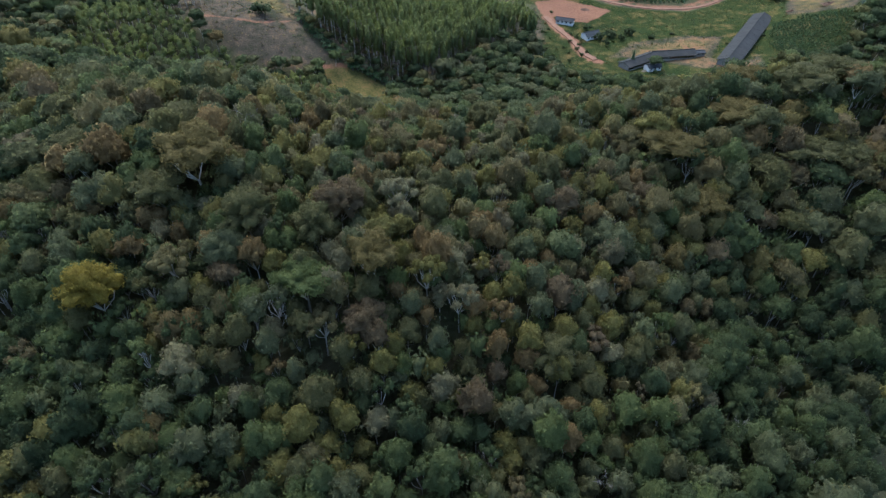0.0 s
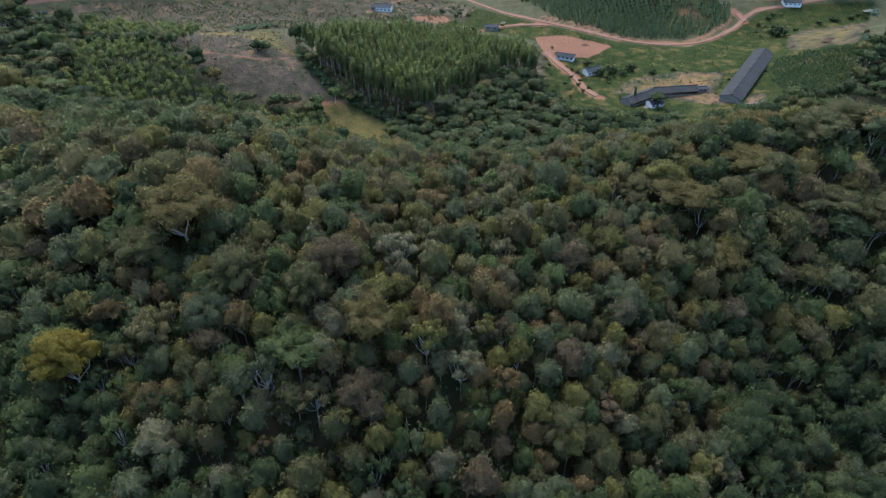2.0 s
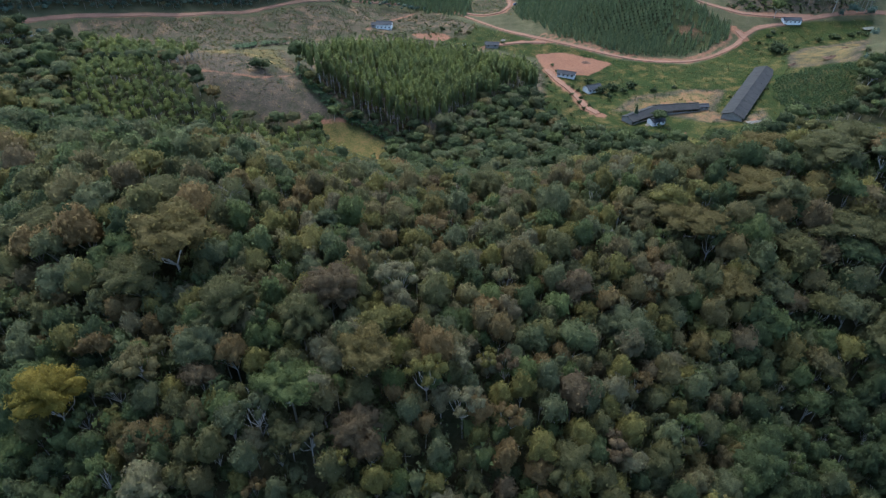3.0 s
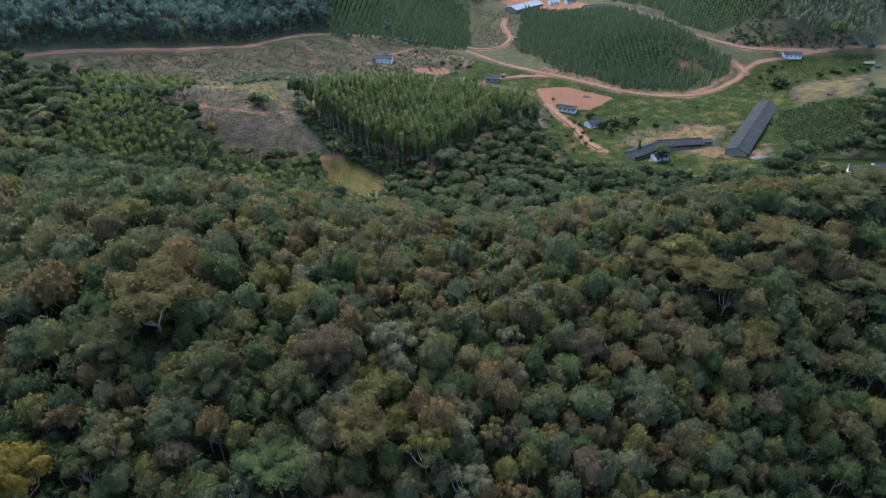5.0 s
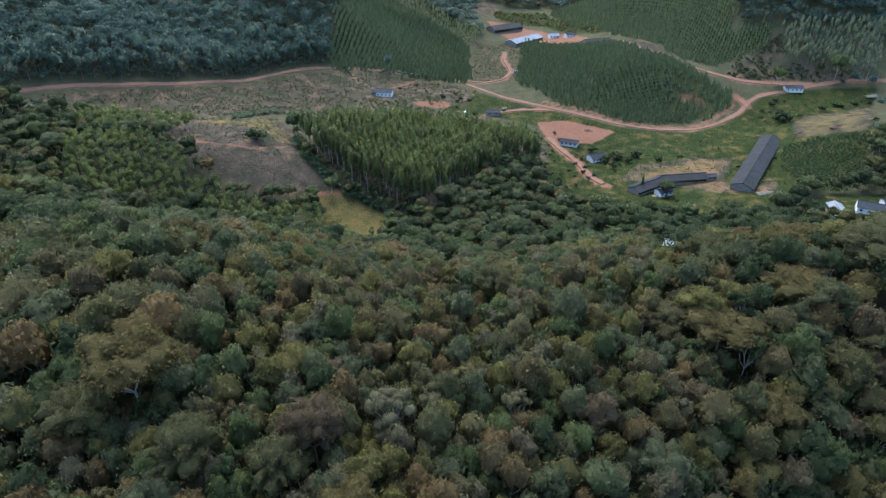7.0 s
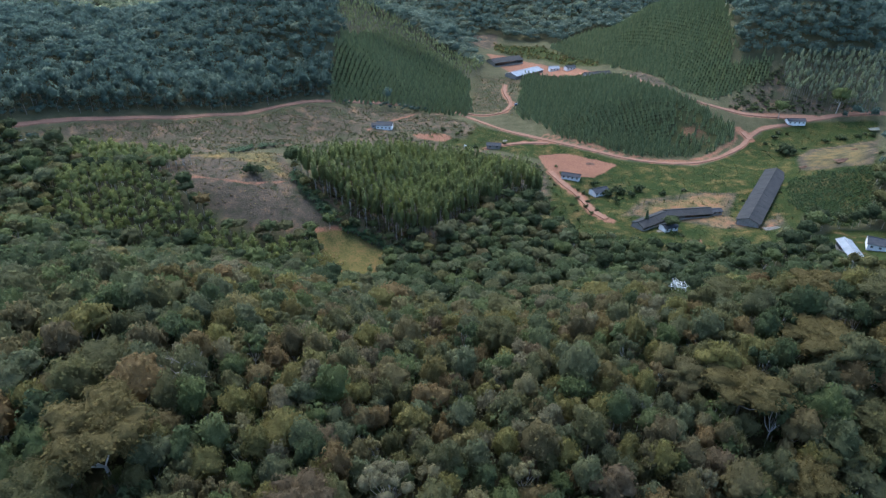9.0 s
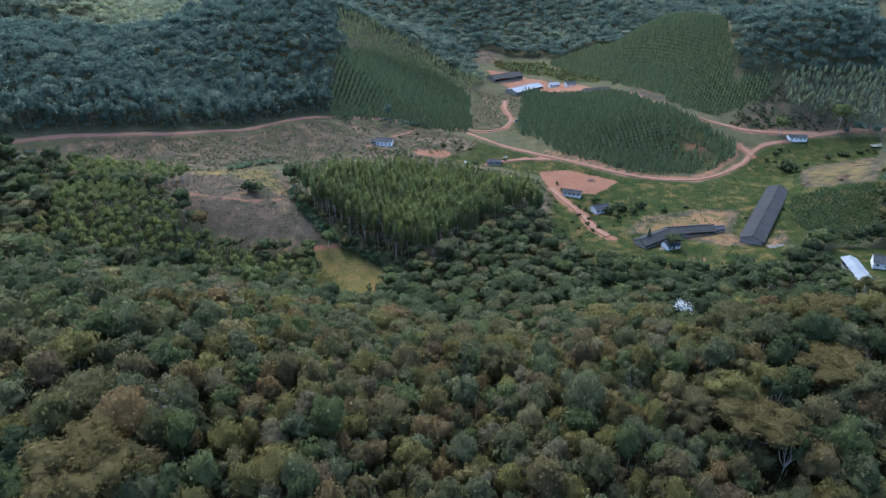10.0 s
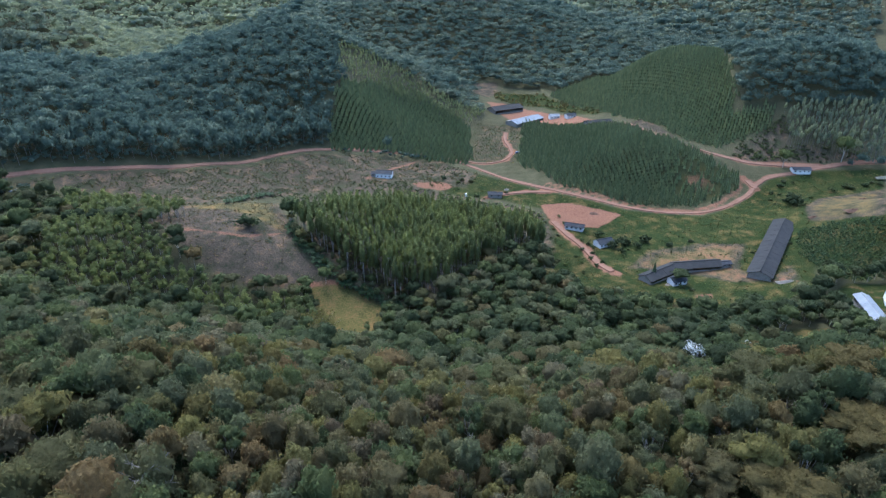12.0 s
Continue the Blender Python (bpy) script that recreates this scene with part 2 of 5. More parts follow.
CROP = [(200, 367), (234, 350), (215, 315), (197, 303), (186, 311), (184, 337)]
LEFT_EUC = [(-167, 262), (-176, 290), (-184, 314), (-140, 305), (-114, 286), (-107, 278), (-82, 271), (-62, 274), (-51, 263), (-75, 252), (-106, 268), (-139, 265)]
LEFT_STRIP = [(-192, 328), (-191, 343), (-157, 346), (-122, 318), (-139, 312)]
PINE = [(-87, 493), (-39, 514), (18, 498), (24, 586), (7, 630), (-25, 641), (-56, 628), (-80, 581), (-90, 549)]
RIDGE_EUC = [(-97, 637), (-79, 653), (-48, 658), (-15, 654), (40, 638), (22, 596), (-14, 615), (-64, 598), (-88, 573)]
SCRUB = [(28, 617), (75, 612), (54, 491), (19, 508)]
DOME = [(115, 724), (176, 780), (215, 740), (252, 640), (236, 575), (223, 517), (249, 514), (245, 501), (218, 491), (190, 479), (172, 490), (158, 520), (147, 582), (137, 635)]
FARM_RIGHT = [(168, 288), (190, 302), (220, 297), (232, 268), (205, 240), (163, 238)]
TRUNK_STAND = [(251, 505), (298, 504), (327, 503), (310, 467), (278, 473), (247, 485)]
BARE_BANK = [(207, 483), (256, 509), (254, 488), (316, 472), (204, 464)]
CREAM_SLOPE = [(129, 527), (155, 536), (169, 485), (180, 473), (148, 485)]
FARM_FAR = [(43, 695), (67, 696), (121, 633), (142, 553), (129, 536), (92, 622), (80, 607), (62, 635)]
SHRUB_FAR = [(52, 738), (108, 733), (147, 614), (140, 601), (101, 681), (56, 710)]
BROWN_FAR = [(8, 757), (61, 766), (59, 738), (44, 711)]
ORANGE_BANK = [(-24, 455), (-1, 457), (6, 448), (-1, 440), (-19, 445)]
GAP = (169.5, 434.2)
# where the canopy stays lower
DIP = [(50, 150), (80, 212)]
POND = [(297, 453), (307, 456), (303, 449), (296, 448)]
BARE_PATCH = [(117, 298), (124, 298), (121, 288), (115, 288)]
GRASS_PATCH = [(117, 246), (138, 256), (152, 254), (145, 242), (123, 238)]


def build_land():
    xs = np.concatenate([np.arange(-4000, -500, 70), np.arange(-500, -300, 8.0), np.arange(-300, 330, 3.0), np.arange(330, 530, 8.0), np.arange(530, 4060, 70)])
    ys = np.concatenate([np.arange(-2000, -60, 60), np.arange(-60, 240, 6.0), np.arange(240, 660, 3.0), np.arange(660, 760, 8.0), np.arange(760, 1500, 15), np.arange(1500, 4800, 60)])
    X, Y = np.meshgrid(xs, ys)
    Z = land(X, Y)
    nx, ny = len(xs), len(ys)
    co = np.stack([X, Y, Z], -1).reshape(-1, 3)
    i = (np.arange(ny - 1)[:, None] * nx + np.arange(nx - 1)[None]).ravel()
    quads = np.stack([i, i + 1, i + nx + 1, i + nx], 1)
    me = bpy.data.meshes.new("ground")
    me.vertices.add(len(co))
    me.vertices.foreach_set("co", co.ravel())
    me.loops.add(quads.size)
    me.loops.foreach_set("vertex_index", quads.ravel())
    me.polygons.add(len(quads))
    me.polygons.foreach_set("loop_start", np.arange(0, quads.size, 4))
    me.polygons.foreach_set("use_smooth", np.ones(len(quads), bool))
    x, y = co[:, 0], co[:, 1]
    roads = np.maximum.reduce([near_line(x, y, VALLEY_ROAD, 3.5), near_line(x, y, UPPER_ROAD, 5), near_line(x, y, HOUSE_TRACK, 6), near_line(x, y, FARM_TRACK, 5), near_line(x, y, SIDE_ROAD, 5), near_line(x, y, FORK, 6)])
    tracks = np.maximum.reduce([near_line(x, y, t, 2.4) * k for t, k in ((SHED_TRACK, 0.8), (CLEARING_TRACK, 0.9), (MEADOW_TRACK, 1.0), (SLOPE_TRACK, 0.6), (WHITE_HOUSE_TRACK, 1.0))])
    zones = {"grass": np.maximum.reduce([inside(x, y, VALLEY_GRASS), inside(x, y, MEADOW), inside(x, y, CONE_HILL) * 0.55, inside(x, y, CROP), 0.6 * inside(x, y, LOWER_SLOPE), 0.6 * inside(x, y, SCRUB), 0.6 * inside(x, y, DOME), 0.6 * inside(x, y, PINE), inside(x, y, SHRUB_FAR), inside(x, y, GRASS_PATCH), inside(x, y, FARM_RIGHT), 0.3 * inside(x, y, CLEARING)]),
             "dry": np.maximum.reduce([0.85 * inside(x, y, CLEARING), 0.6 * inside(x, y, LOWER_SLOPE), inside(x, y, HAY), 0.85 * inside(x, y, SHED_YARD), inside(x, y, CREAM_SLOPE), inside(x, y, BROWN_FAR), 0.6 * inside(x, y, BARE_BANK), 0.5 * inside(x, y, SCRUB), inside(x, y, STAND), 0.6 * inside(x, y, STAND_BACK)]),
             "gold": np.maximum.reduce([inside(x, y, MEADOW, 2), 0.6 * inside(x, y, SHED_YARD, 8), 0.55 * inside(x, y, CLEARING_TOP, 5), 0.5 * inside(x, y, HAY, 6), 0.35 * inside(x, y, VALLEY_GRASS) * (y < 440), 0.8 * inside(x, y, GRASS_PATCH, 2)]),
             "soil": np.maximum.reduce([inside(x, y, YARD, 2), roads, tracks, 0.62 * near_line(x, y, ROAD_BANK, 5), np.clip(1.6 - np.hypot(x + 184.8, y - 318.7) / 4, 0, 1), 0.42 * inside(x, y, SHED_YARD), inside(x, y, FARM_FAR, 3), 0.2 * inside(x, y, BARE_BANK), inside(x, y, BARE_PATCH, 1.5), inside(x, y, ORANGE_BANK, 1.5), 0.32 * inside(x, y, FARM_RIGHT), 0.42 * np.clip(1.4 - np.hypot(x - GAP[0], y - GAP[1]) / 16, 0, 1)])}
    for name, val in zones.items():
        a = me.attributes.new(name, "FLOAT", "POINT")
        a.data.foreach_set("value", val.astype(np.float32))
    me.update()
    me.materials.append(ground_mat)
    return tagged(new("ground", me), "green valley floor and forested hills with red soil", "ground", kind="structure")


build_land()


def ribbon(name, pts, width, label, lift=0.35):
    """A road laid over the land along a smooth line."""
    p = np.array(pts, float)
    s = np.concatenate([[0], np.cumsum(np.hypot(*np.diff(p, axis=0).T))])
    u = np.arange(0, s[-1], 3.0)
    q = np.stack([np.interp(u, s, p[:, 0]), np.interp(u, s, p[:, 1])], 1)
    for _ in range(12):
        q[1:-1] = (q[:-2] + 2 * q[1:-1] + q[2:]) / 4
    d = np.gradient(q, axis=0)
    d /= np.linalg.norm(d, axis=1)[:, None]
    n = np.stack([-d[:, 1], d[:, 0]], 1)
    bm = bmesh.new()
    rows = []
    for k in range(len(q)):
        w = width * (1 + 0.15 * math.sin(k * 0.37) + 0.1 * math.sin(k * 1.1))
        row = []
        for f, dz in ((-0.5, -0.5), (-0.42, 0), (-0.2, 0.05), (0, 0), (0.2, 0.05), (0.42, 0), (0.5, -0.5)):
            x, y = q[k] + n[k] * w * f
            row.append(bm.verts.new((x, y, float(land(x, y)) + lift + dz)))
        rows.append(row)
    for a, c in zip(rows, rows[1:]):
        for j in range(6):
            bm.faces.new((a[j], a[j + 1], c[j + 1], c[j]))
    me = bpy.data.meshes.new(name)
    bm.to_mesh(me)
    bm.free()
    me.materials.append(road_mat)
    return tagged(new(name, me), label, "road", kind="structure")


ribbon("road", VALLEY_ROAD, 3.2, "winding unpaved red dirt road through the valley")
ribbon("road", UPPER_ROAD, 3.8, "narrow unpaved dirt road behind the planted hill", 0.45)
ribbon("road", FORK, 4.0, "dirt road fork on the grass", 0.5)
ribbon("road", FARM_TRACK, 2.8, "curved red dirt farm track", 0.5)
ribbon("road", SIDE_ROAD, 2.8, "dirt side road to the yard", 0.5)
ribbon("road", HOUSE_TRACK, 3.6, "pale dirt track past the farmhouses", 0.5)


# ---- trees ----
def tri_mesh(name, co, tris, mats, slots, tint):
    me = bpy.data.meshes.new(name)
    me.vertices.add(len(co))
    me.vertices.foreach_set("co", np.ascontiguousarray(co, np.float32).ravel())
    me.loops.add(tris.size)
    me.loops.foreach_set("vertex_index", np.ascontiguousarray(tris, np.int32).ravel())
    me.polygons.add(len(tris))
    me.polygons.foreach_set("loop_start", np.arange(0, tris.size, 3, dtype=np.int32))
    me.polygons.foreach_set("material_index", np.ascontiguousarray(slots, np.int32))
    a = me.attributes.new("tint", "FLOAT", "POINT")
    a.data.foreach_set("value", np.ascontiguousarray(tint, np.float32))
    for m in mats:
        me.materials.append(m)
    me.update()
    return me


rng = np.random.default_rng(7)


def unit(v):
    return v / (np.linalg.norm(v, axis=-1, keepdims=True) + 1e-9)


def ico(level):
    """A sphere without its underside."""
    bm = bmesh.new()
    bmesh.ops.create_icosphere(bm, subdivisions=level, radius=1)
    v = np.array([x.co[:] for x in bm.verts])
    f = np.array([[x.index for x in g.verts] for g in bm.faces])
    bm.free()
    f = f[v[f].mean(1)[:, 2] > -0.4]
    used, back = np.unique(f, return_inverse=True)
    return v[used], back.reshape(f.shape)


DOMES = {k: ico(k) for k in (1, 2, 3, 4)}
OCT = (np.array([[1, 0, 0], [0, 1, 0], [-1, 0, 0], [0, -1, 0], [0, 0, 1], [0, 0, -1]], float),
       np.array([[0, 1, 4], [1, 2, 4], [2, 3, 4], [3, 0, 4], [1, 0, 5], [2, 1, 5], [3, 2, 5], [0, 3, 5]]))


def leaves_on(centre, radii, n, size, up=0.25):
    """n small leaf clumps, triangles spread over a lobe and turned roughly outward."""
    d = unit(rng.normal(size=(n, 3)) + np.array([0, 0, up]) * 2)
    p = centre + d * radii * rng.uniform(0.88, 1.12, (n, 1))
    nrm = unit(d / radii * min(radii) + 0.5 * rng.normal(size=(n, 3)))
    a = unit(np.cross(nrm, rng.normal(size=(n, 3))))
    b = np.cross(nrm, a)
    s = size * rng.uniform(0.5, 1.4, (n, 1))
    tri = np.stack([p + a * s, p + (-0.5 * a + 0.87 * b) * s, p + (-0.5 * a - 0.87 * b) * s * 0.9], 1)
    return tri.reshape(-1, 3), np.arange(3 * n).reshape(-1, 3)


def lobes_for(n, lobe):
    """Lobes of a crown about 1 in radius: centres and radii, set close over the dome."""
    k = np.arange(n) + 0.5
    zz = 1 - 1.25 * k / n
    ang = k * 2.39996 + rng.uniform(-0.5, 0.5, n)
    d = unit(np.stack([np.sqrt(1 - zz ** 2) * np.cos(ang), np.sqrt(1 - zz ** 2) * np.sin(ang), zz], 1) + rng.normal(size=(n, 3)) * 0.15)
    r = lobe * rng.uniform(0.75, 1.3, n)
    return d * ((1 - lobe) * rng.uniform(0.8, 1.12, n))[:, None], r


def reach(u, c, r, core):
    """How far the lobed crown reaches along each way u, and the lobe met there."""
    along_c = u @ c.T
    disc = along_c ** 2 - (c ** 2).sum(1) + r ** 2
    t = np.where((disc > 0) & (along_c > 0), along_c + np.sqrt(np.maximum(disc, 0)), 0)
    return np.maximum(t.max(1), core), t.argmax(1)


def lobed_crown(centre, radii, level, n, lobe, leaves, leaf, core=0.5, point=0.0, rough=0.2, inner=0.9):
    """A crown like a cauliflower: lobes grown together, with leaf clumps lying on them and standing out from them."""
    c, r = lobes_for(n, lobe)
    lean = rng.uniform(-0.12, 0.12, 2)

    def shaped(p):
        p = p * radii
        if point:
            p = p * np.stack([1 - point * p[:, 2] / radii[2]] * 2 + [np.ones(len(p))], 1)
        p[:, :2] += lean * p[:, 2:]
        return p + centre
    v, f = DOMES[level]
    far, _ = reach(v, c, r, core)
    body = shaped(v * (inner * far * rng.uniform(1 - 1.3 * rough, 1 + 0.7 * rough, len(v)))[:, None] + rng.normal(size=v.shape) * 0.25 * rough)
    u = unit(rng.normal(size=(leaves, 3)) + np.array([0, 0, 0.45]))
    far, who = reach(u, c, r, core)
    q = u * far[:, None]
    nrm = unit(unit(q - c[who]) / radii * min(radii) + 0.45 * rng.normal(size=q.shape))
    p = shaped(q * rng.uniform(0.95, 1.08, (leaves, 1)))
    a = unit(np.cross(nrm, rng.normal(size=nrm.shape)))
    b = np.cross(nrm, a)
    w = leaf * rng.uniform(0.5, 1.5, (leaves, 1))
    tri = np.stack([p + a * w, p + (-0.5 * a + 0.87 * b) * w, p + (-0.5 * a - 0.87 * b) * w * 0.85], 1).reshape(-1, 3)
    return merge([(body, f), (tri, np.arange(len(tri)).reshape(-1, 3))])


def limb(a, b, ra, rb, sides=4):
    a, b = np.array(a, float), np.array(b, float)
    d = unit(b - a)
    s = unit(np.cross(d, [0.3, 0.9, 0.1]))
    t = np.cross(d, s)
    ang = np.arange(sides) * 2 * np.pi / sides
    ring = np.cos(ang)[:, None] * s + np.sin(ang)[:, None] * t
    v = np.concatenate([a + ring * ra, b + ring * rb])
    k = np.arange(sides)
    j = (k + 1) % sides
    f = np.concatenate([np.stack([k, j, j + sides], 1), np.stack([k, j + sides, k + sides], 1)])
    return v, f


def merge(pieces):
    vs, fs, base = [], [], 0
    for v, f in pieces:
        vs.append(v)
        fs.append(f + base)
        base += len(v)
    return np.concatenate(vs), np.concatenate(fs)


def broadleaf(shape, level, lobes, leaves, leaf, wood_level):
    """Crown (radius about 1, base of the tree at z = 0) and limbs of a forest tree."""
    tall, flat = {"dome": (2.1, 0.62), "umbrella": (2.0, 0.4), "round": (2.2, 0.7), "open": (2.2, 0.6)}[shape]
    crown, wood = [], []
    mid = tall - flat
    fork = np.array([rng.uniform(-0.1, 0.1), rng.uniform(-0.1, 0.1), mid * (0.6 if shape == "open" else 0.5)])
    if wood_level:
        wood.append(limb((0, 0, -0.25), fork, 0.042, 0.03, 5 if wood_level > 1 else 3))
    if shape == "open":
        ends = []
        for k in range(lobes):
            ang, r = k * 2.4 + rng.uniform(-0.4, 0.4), 0.75 * math.sqrt((k + 0.3) / lobes)
            c = np.array([r * math.cos(ang), r * math.sin(ang), mid + flat * (0.55 - 0.8 * r * r) + rng.uniform(-0.15, 0.15)])
            rad = rng.uniform(0.2, 0.36)
            crown.append(lobed_crown(c, np.array([rad, rad, rad * 0.7]), 2, 5, 0.55, leaves // lobes, leaf, 0.5))
            ends.append(c)
    else:
        crown.append(lobed_crown(np.array([0, 0, mid]), np.array([1.0, rng.uniform(0.85, 1.0), flat]), level, lobes, 0.4 * math.sqrt(11 / (lobes + 1)), leaves, leaf, 0.55, 0.0, {1: 0.3, 2: 0.3, 3: 0.17, 4: 0.1}[level], {1: 0.85, 2: 0.9, 3: 0.94, 4: 0.95}[level]))
        ends = [np.array([0, 0, mid]) + unit(rng.normal(size=3) + np.array([0, 0, 0.2])) * np.array([0.75, 0.75, flat * 0.4]) for _ in range(5 if wood_level > 1 else 1)]
    if wood_level:
        for end in ends:
            knee = fork * 0.5 + end * 0.5 + rng.uniform(-0.12, 0.12, 3)
            wood.append(limb(fork, knee, 0.02, 0.014, 3))
            wood.append(limb(knee, end, 0.014, 0.006, 3))
            if shape == "open":
                side = knee * 0.4 + end * 0.6 + rng.uniform(-0.2, 0.2, 3) + np.array([0, 0, 0.1])
                wood.append(limb(knee, side, 0.01, 0.004, 3))
    return merge(crown), merge(wood) if wood else (np.zeros((0, 3)), np.zeros((0, 3), int))


def bare_tree():
    """A leafless tree: crooked limbs forking down to thin twigs."""
    wood = []

    def grow(p, d, length, r, level):
        bend = unit(d + rng.normal(size=3) * 0.22)
        mid = p + d * length * 0.5
        q = mid + bend * length * 0.5
        wood.append(limb(p, mid, r, r * 0.82, 4 if level < 2 else 3))
        wood.append(limb(mid, q, r * 0.82, r * 0.65, 4 if level < 2 else 3))
        if level < 5:
            for _ in range(3 if level < 3 else 2):
                nd = unit(bend + rng.normal(size=3) * 0.6 + np.array([0, 0, 0.08]))
                grow(q, nd, length * rng.uniform(0.62, 0.85), max(r * 0.6, 0.0085), level + 1)
    grow(np.array([0, 0, -0.2]), np.array([0, 0, 1.0]), 0.95, 0.036, 0)
    v, f = merge(wood)
    v[:, :2] -= v[v[:, 2] > 1.4, :2].mean(0) * np.clip(v[:, 2:] / 1.8, 0, 1)
    v[:, :2] *= 1.0 / np.abs(v[:, :2]).max()
    v[:, 2] *= 2.9 / v[:, 2].max()
    return v, f


def eucalyptus(leaves, low=False):
    """A plantation tree, 1 high: thin straight stem, pointed crown over its upper half."""
    mid, half = (0.6, 0.39) if low else (0.74, 0.24)
    crown = lobed_crown(np.array([0, 0, mid]), np.array([0.088, 0.088, half]), 2, 9, 0.42, leaves, 0.021, 0.55, 0.34, 0.3, 0.85)
    return crown, limb((0, 0, -0.02), (0, 0, 0.8), 0.0075, 0.004, 4)


def young_tree(leaves):
    """A pointed young plantation tree, 1 high."""
    z = rng.uniform(0.05, 1.0, leaves)
    ang = rng.uniform(0, 2 * np.pi, leaves)
    r = 0.2 * (1 - z) + 0.015
    d = np.stack([np.cos(ang), np.sin(ang), 0.5 + 0 * z], 1)
    p = np.stack([np.cos(ang) * r, np.sin(ang) * r, z], 1)
    nrm = unit(d + 0.4 * rng.normal(size=(leaves, 3)))
    a = unit(np.cross(nrm, rng.normal(size=(leaves, 3))))
    b = np.cross(nrm, a)
    s = (0.06 * (1.3 - z))[:, None]
    tri = np.stack([p + a * s, p + (-0.5 * a + 0.87 * b) * s, p + (-0.5 * a - 0.87 * b) * s], 1).reshape(-1, 3)
    tiers = [limb((0, 0, lo), (0, 0, hi), w, 0.012, 5) for lo, hi, w in ((0.03, 0.7, 0.2), (0.42, 1.0, 0.12))]
    return merge([(tri, np.arange(3 * leaves).reshape(-1, 3))] + tiers)


def scatter(name, protos, who, x, y, z, scale, turn, tint, mats, label, category, tall=None):
    """Many plants joined into one sheet of vegetation."""
    tall = scale if tall is None else tall
    vs, fs, ms, ts, base = [], [], [], [], 0
    for p, (co, tris, slots) in enumerate(protos):
        idx = np.nonzero(who == p)[0]
        if not len(idx):
            continue
        c, s = np.cos(turn[idx]), np.sin(turn[idx])
        sc = scale[idx]
        vx = (co[None, :, 0] * c[:, None] - co[None, :, 1] * s[:, None]) * sc[:, None] + x[idx][:, None]
        vy = (co[None, :, 0] * s[:, None] + co[None, :, 1] * c[:, None]) * sc[:, None] + y[idx][:, None]
        vz = co[None, :, 2] * tall[idx][:, None] + z[idx][:, None]
        vs.append(np.stack([vx, vy, vz], -1).reshape(-1, 3))
        n = len(co)
        fs.append((tris[None] + (np.arange(len(idx)) * n)[:, None, None] + base).reshape(-1, 3))
        ms.append(np.tile(slots, len(idx)))
        ts.append(np.repeat(tint[idx], n))
        base += n * len(idx)
    me = tri_mesh(name, np.concatenate(vs), np.concatenate(fs), mats, np.concatenate(ms), np.concatenate(ts))
    return tagged(new(name, me), label, category, kind="stuff")


def joined(crown, wood):
    co, tris = merge([crown, wood])
    slots = np.zeros(len(tris), int)
    slots[len(crown[1]):] = 1
    return co, tris, slots


def spread_points(x0, x1, y0, y1, step):
    gx, gy = np.meshgrid(np.arange(x0, x1, step), np.arange(y0, y1, step * 0.87))
    gx = gx + (np.arange(gy.shape[0]) % 2)[:, None] * step / 2
    return (gx + rng.uniform(-0.38, 0.38, gx.shape) * step).ravel(), (gy + rng.uniform(-0.38, 0.38, gx.shape) * step).ravel()


OPEN = (STAND_BACK, VALLEY_GRASS, CLEARING, LOWER_SLOPE, MEADOW, STAND, YARD, SHED_YARD, CONE_HILL, HAY, CROP, LEFT_EUC, LEFT_STRIP, POND, PINE, RIDGE_EUC, SCRUB, DOME, TRUNK_STAND, BARE_BANK, CREAM_SLOPE, FARM_FAR, SHRUB_FAR, BROWN_FAR, BARE_PATCH, GRASS_PATCH, FARM_RIGHT)


def open_land(x, y):
    """How open (free of forest) the plan is."""
    return np.maximum.reduce([inside(x, y, p, 1.0) for p in OPEN] + [near_line(x, y, VALLEY_ROAD, 9), near_line(x, y, UPPER_ROAD, 9), near_line(x, y, FARM_TRACK, 8), near_line(x, y, HOUSE_TRACK, 8), near_line(x, y, SHED_TRACK, 6)])


def patchy(x, y, size, seed):
    return np.array([noise.noise((a / size, b / size, seed)) for a, b in zip(x, y)])


def part(name, data, parent, label=""):
    ob = new(name, data)
    ob.parent = parent
    return tagged(ob, label)


def one_mesh(name, piece, mat, tint=0.0):
    co, tris = piece
    return tri_mesh(name, co, tris, [mat], np.zeros(len(tris), int), np.full(len(co), tint))


def tint_of(kind):
    """Where on the leaf colours a tree of that hue lies."""
    return {"dark": 0.02, "green": 0.1, "fresh": 0.2, "grey": 0.3, "olive": 0.4, "yellow": 0.5, "tawny": 0.55, "orange": 0.6, "brown": 0.7, "purple": 0.8, "pale": 0.9, "golden": 1.0}[kind]


HUES = np.array([0.02, 0.1, 0.2, 0.3, 0.4, 0.5, 0.6, 0.7, 0.8, 0.9])


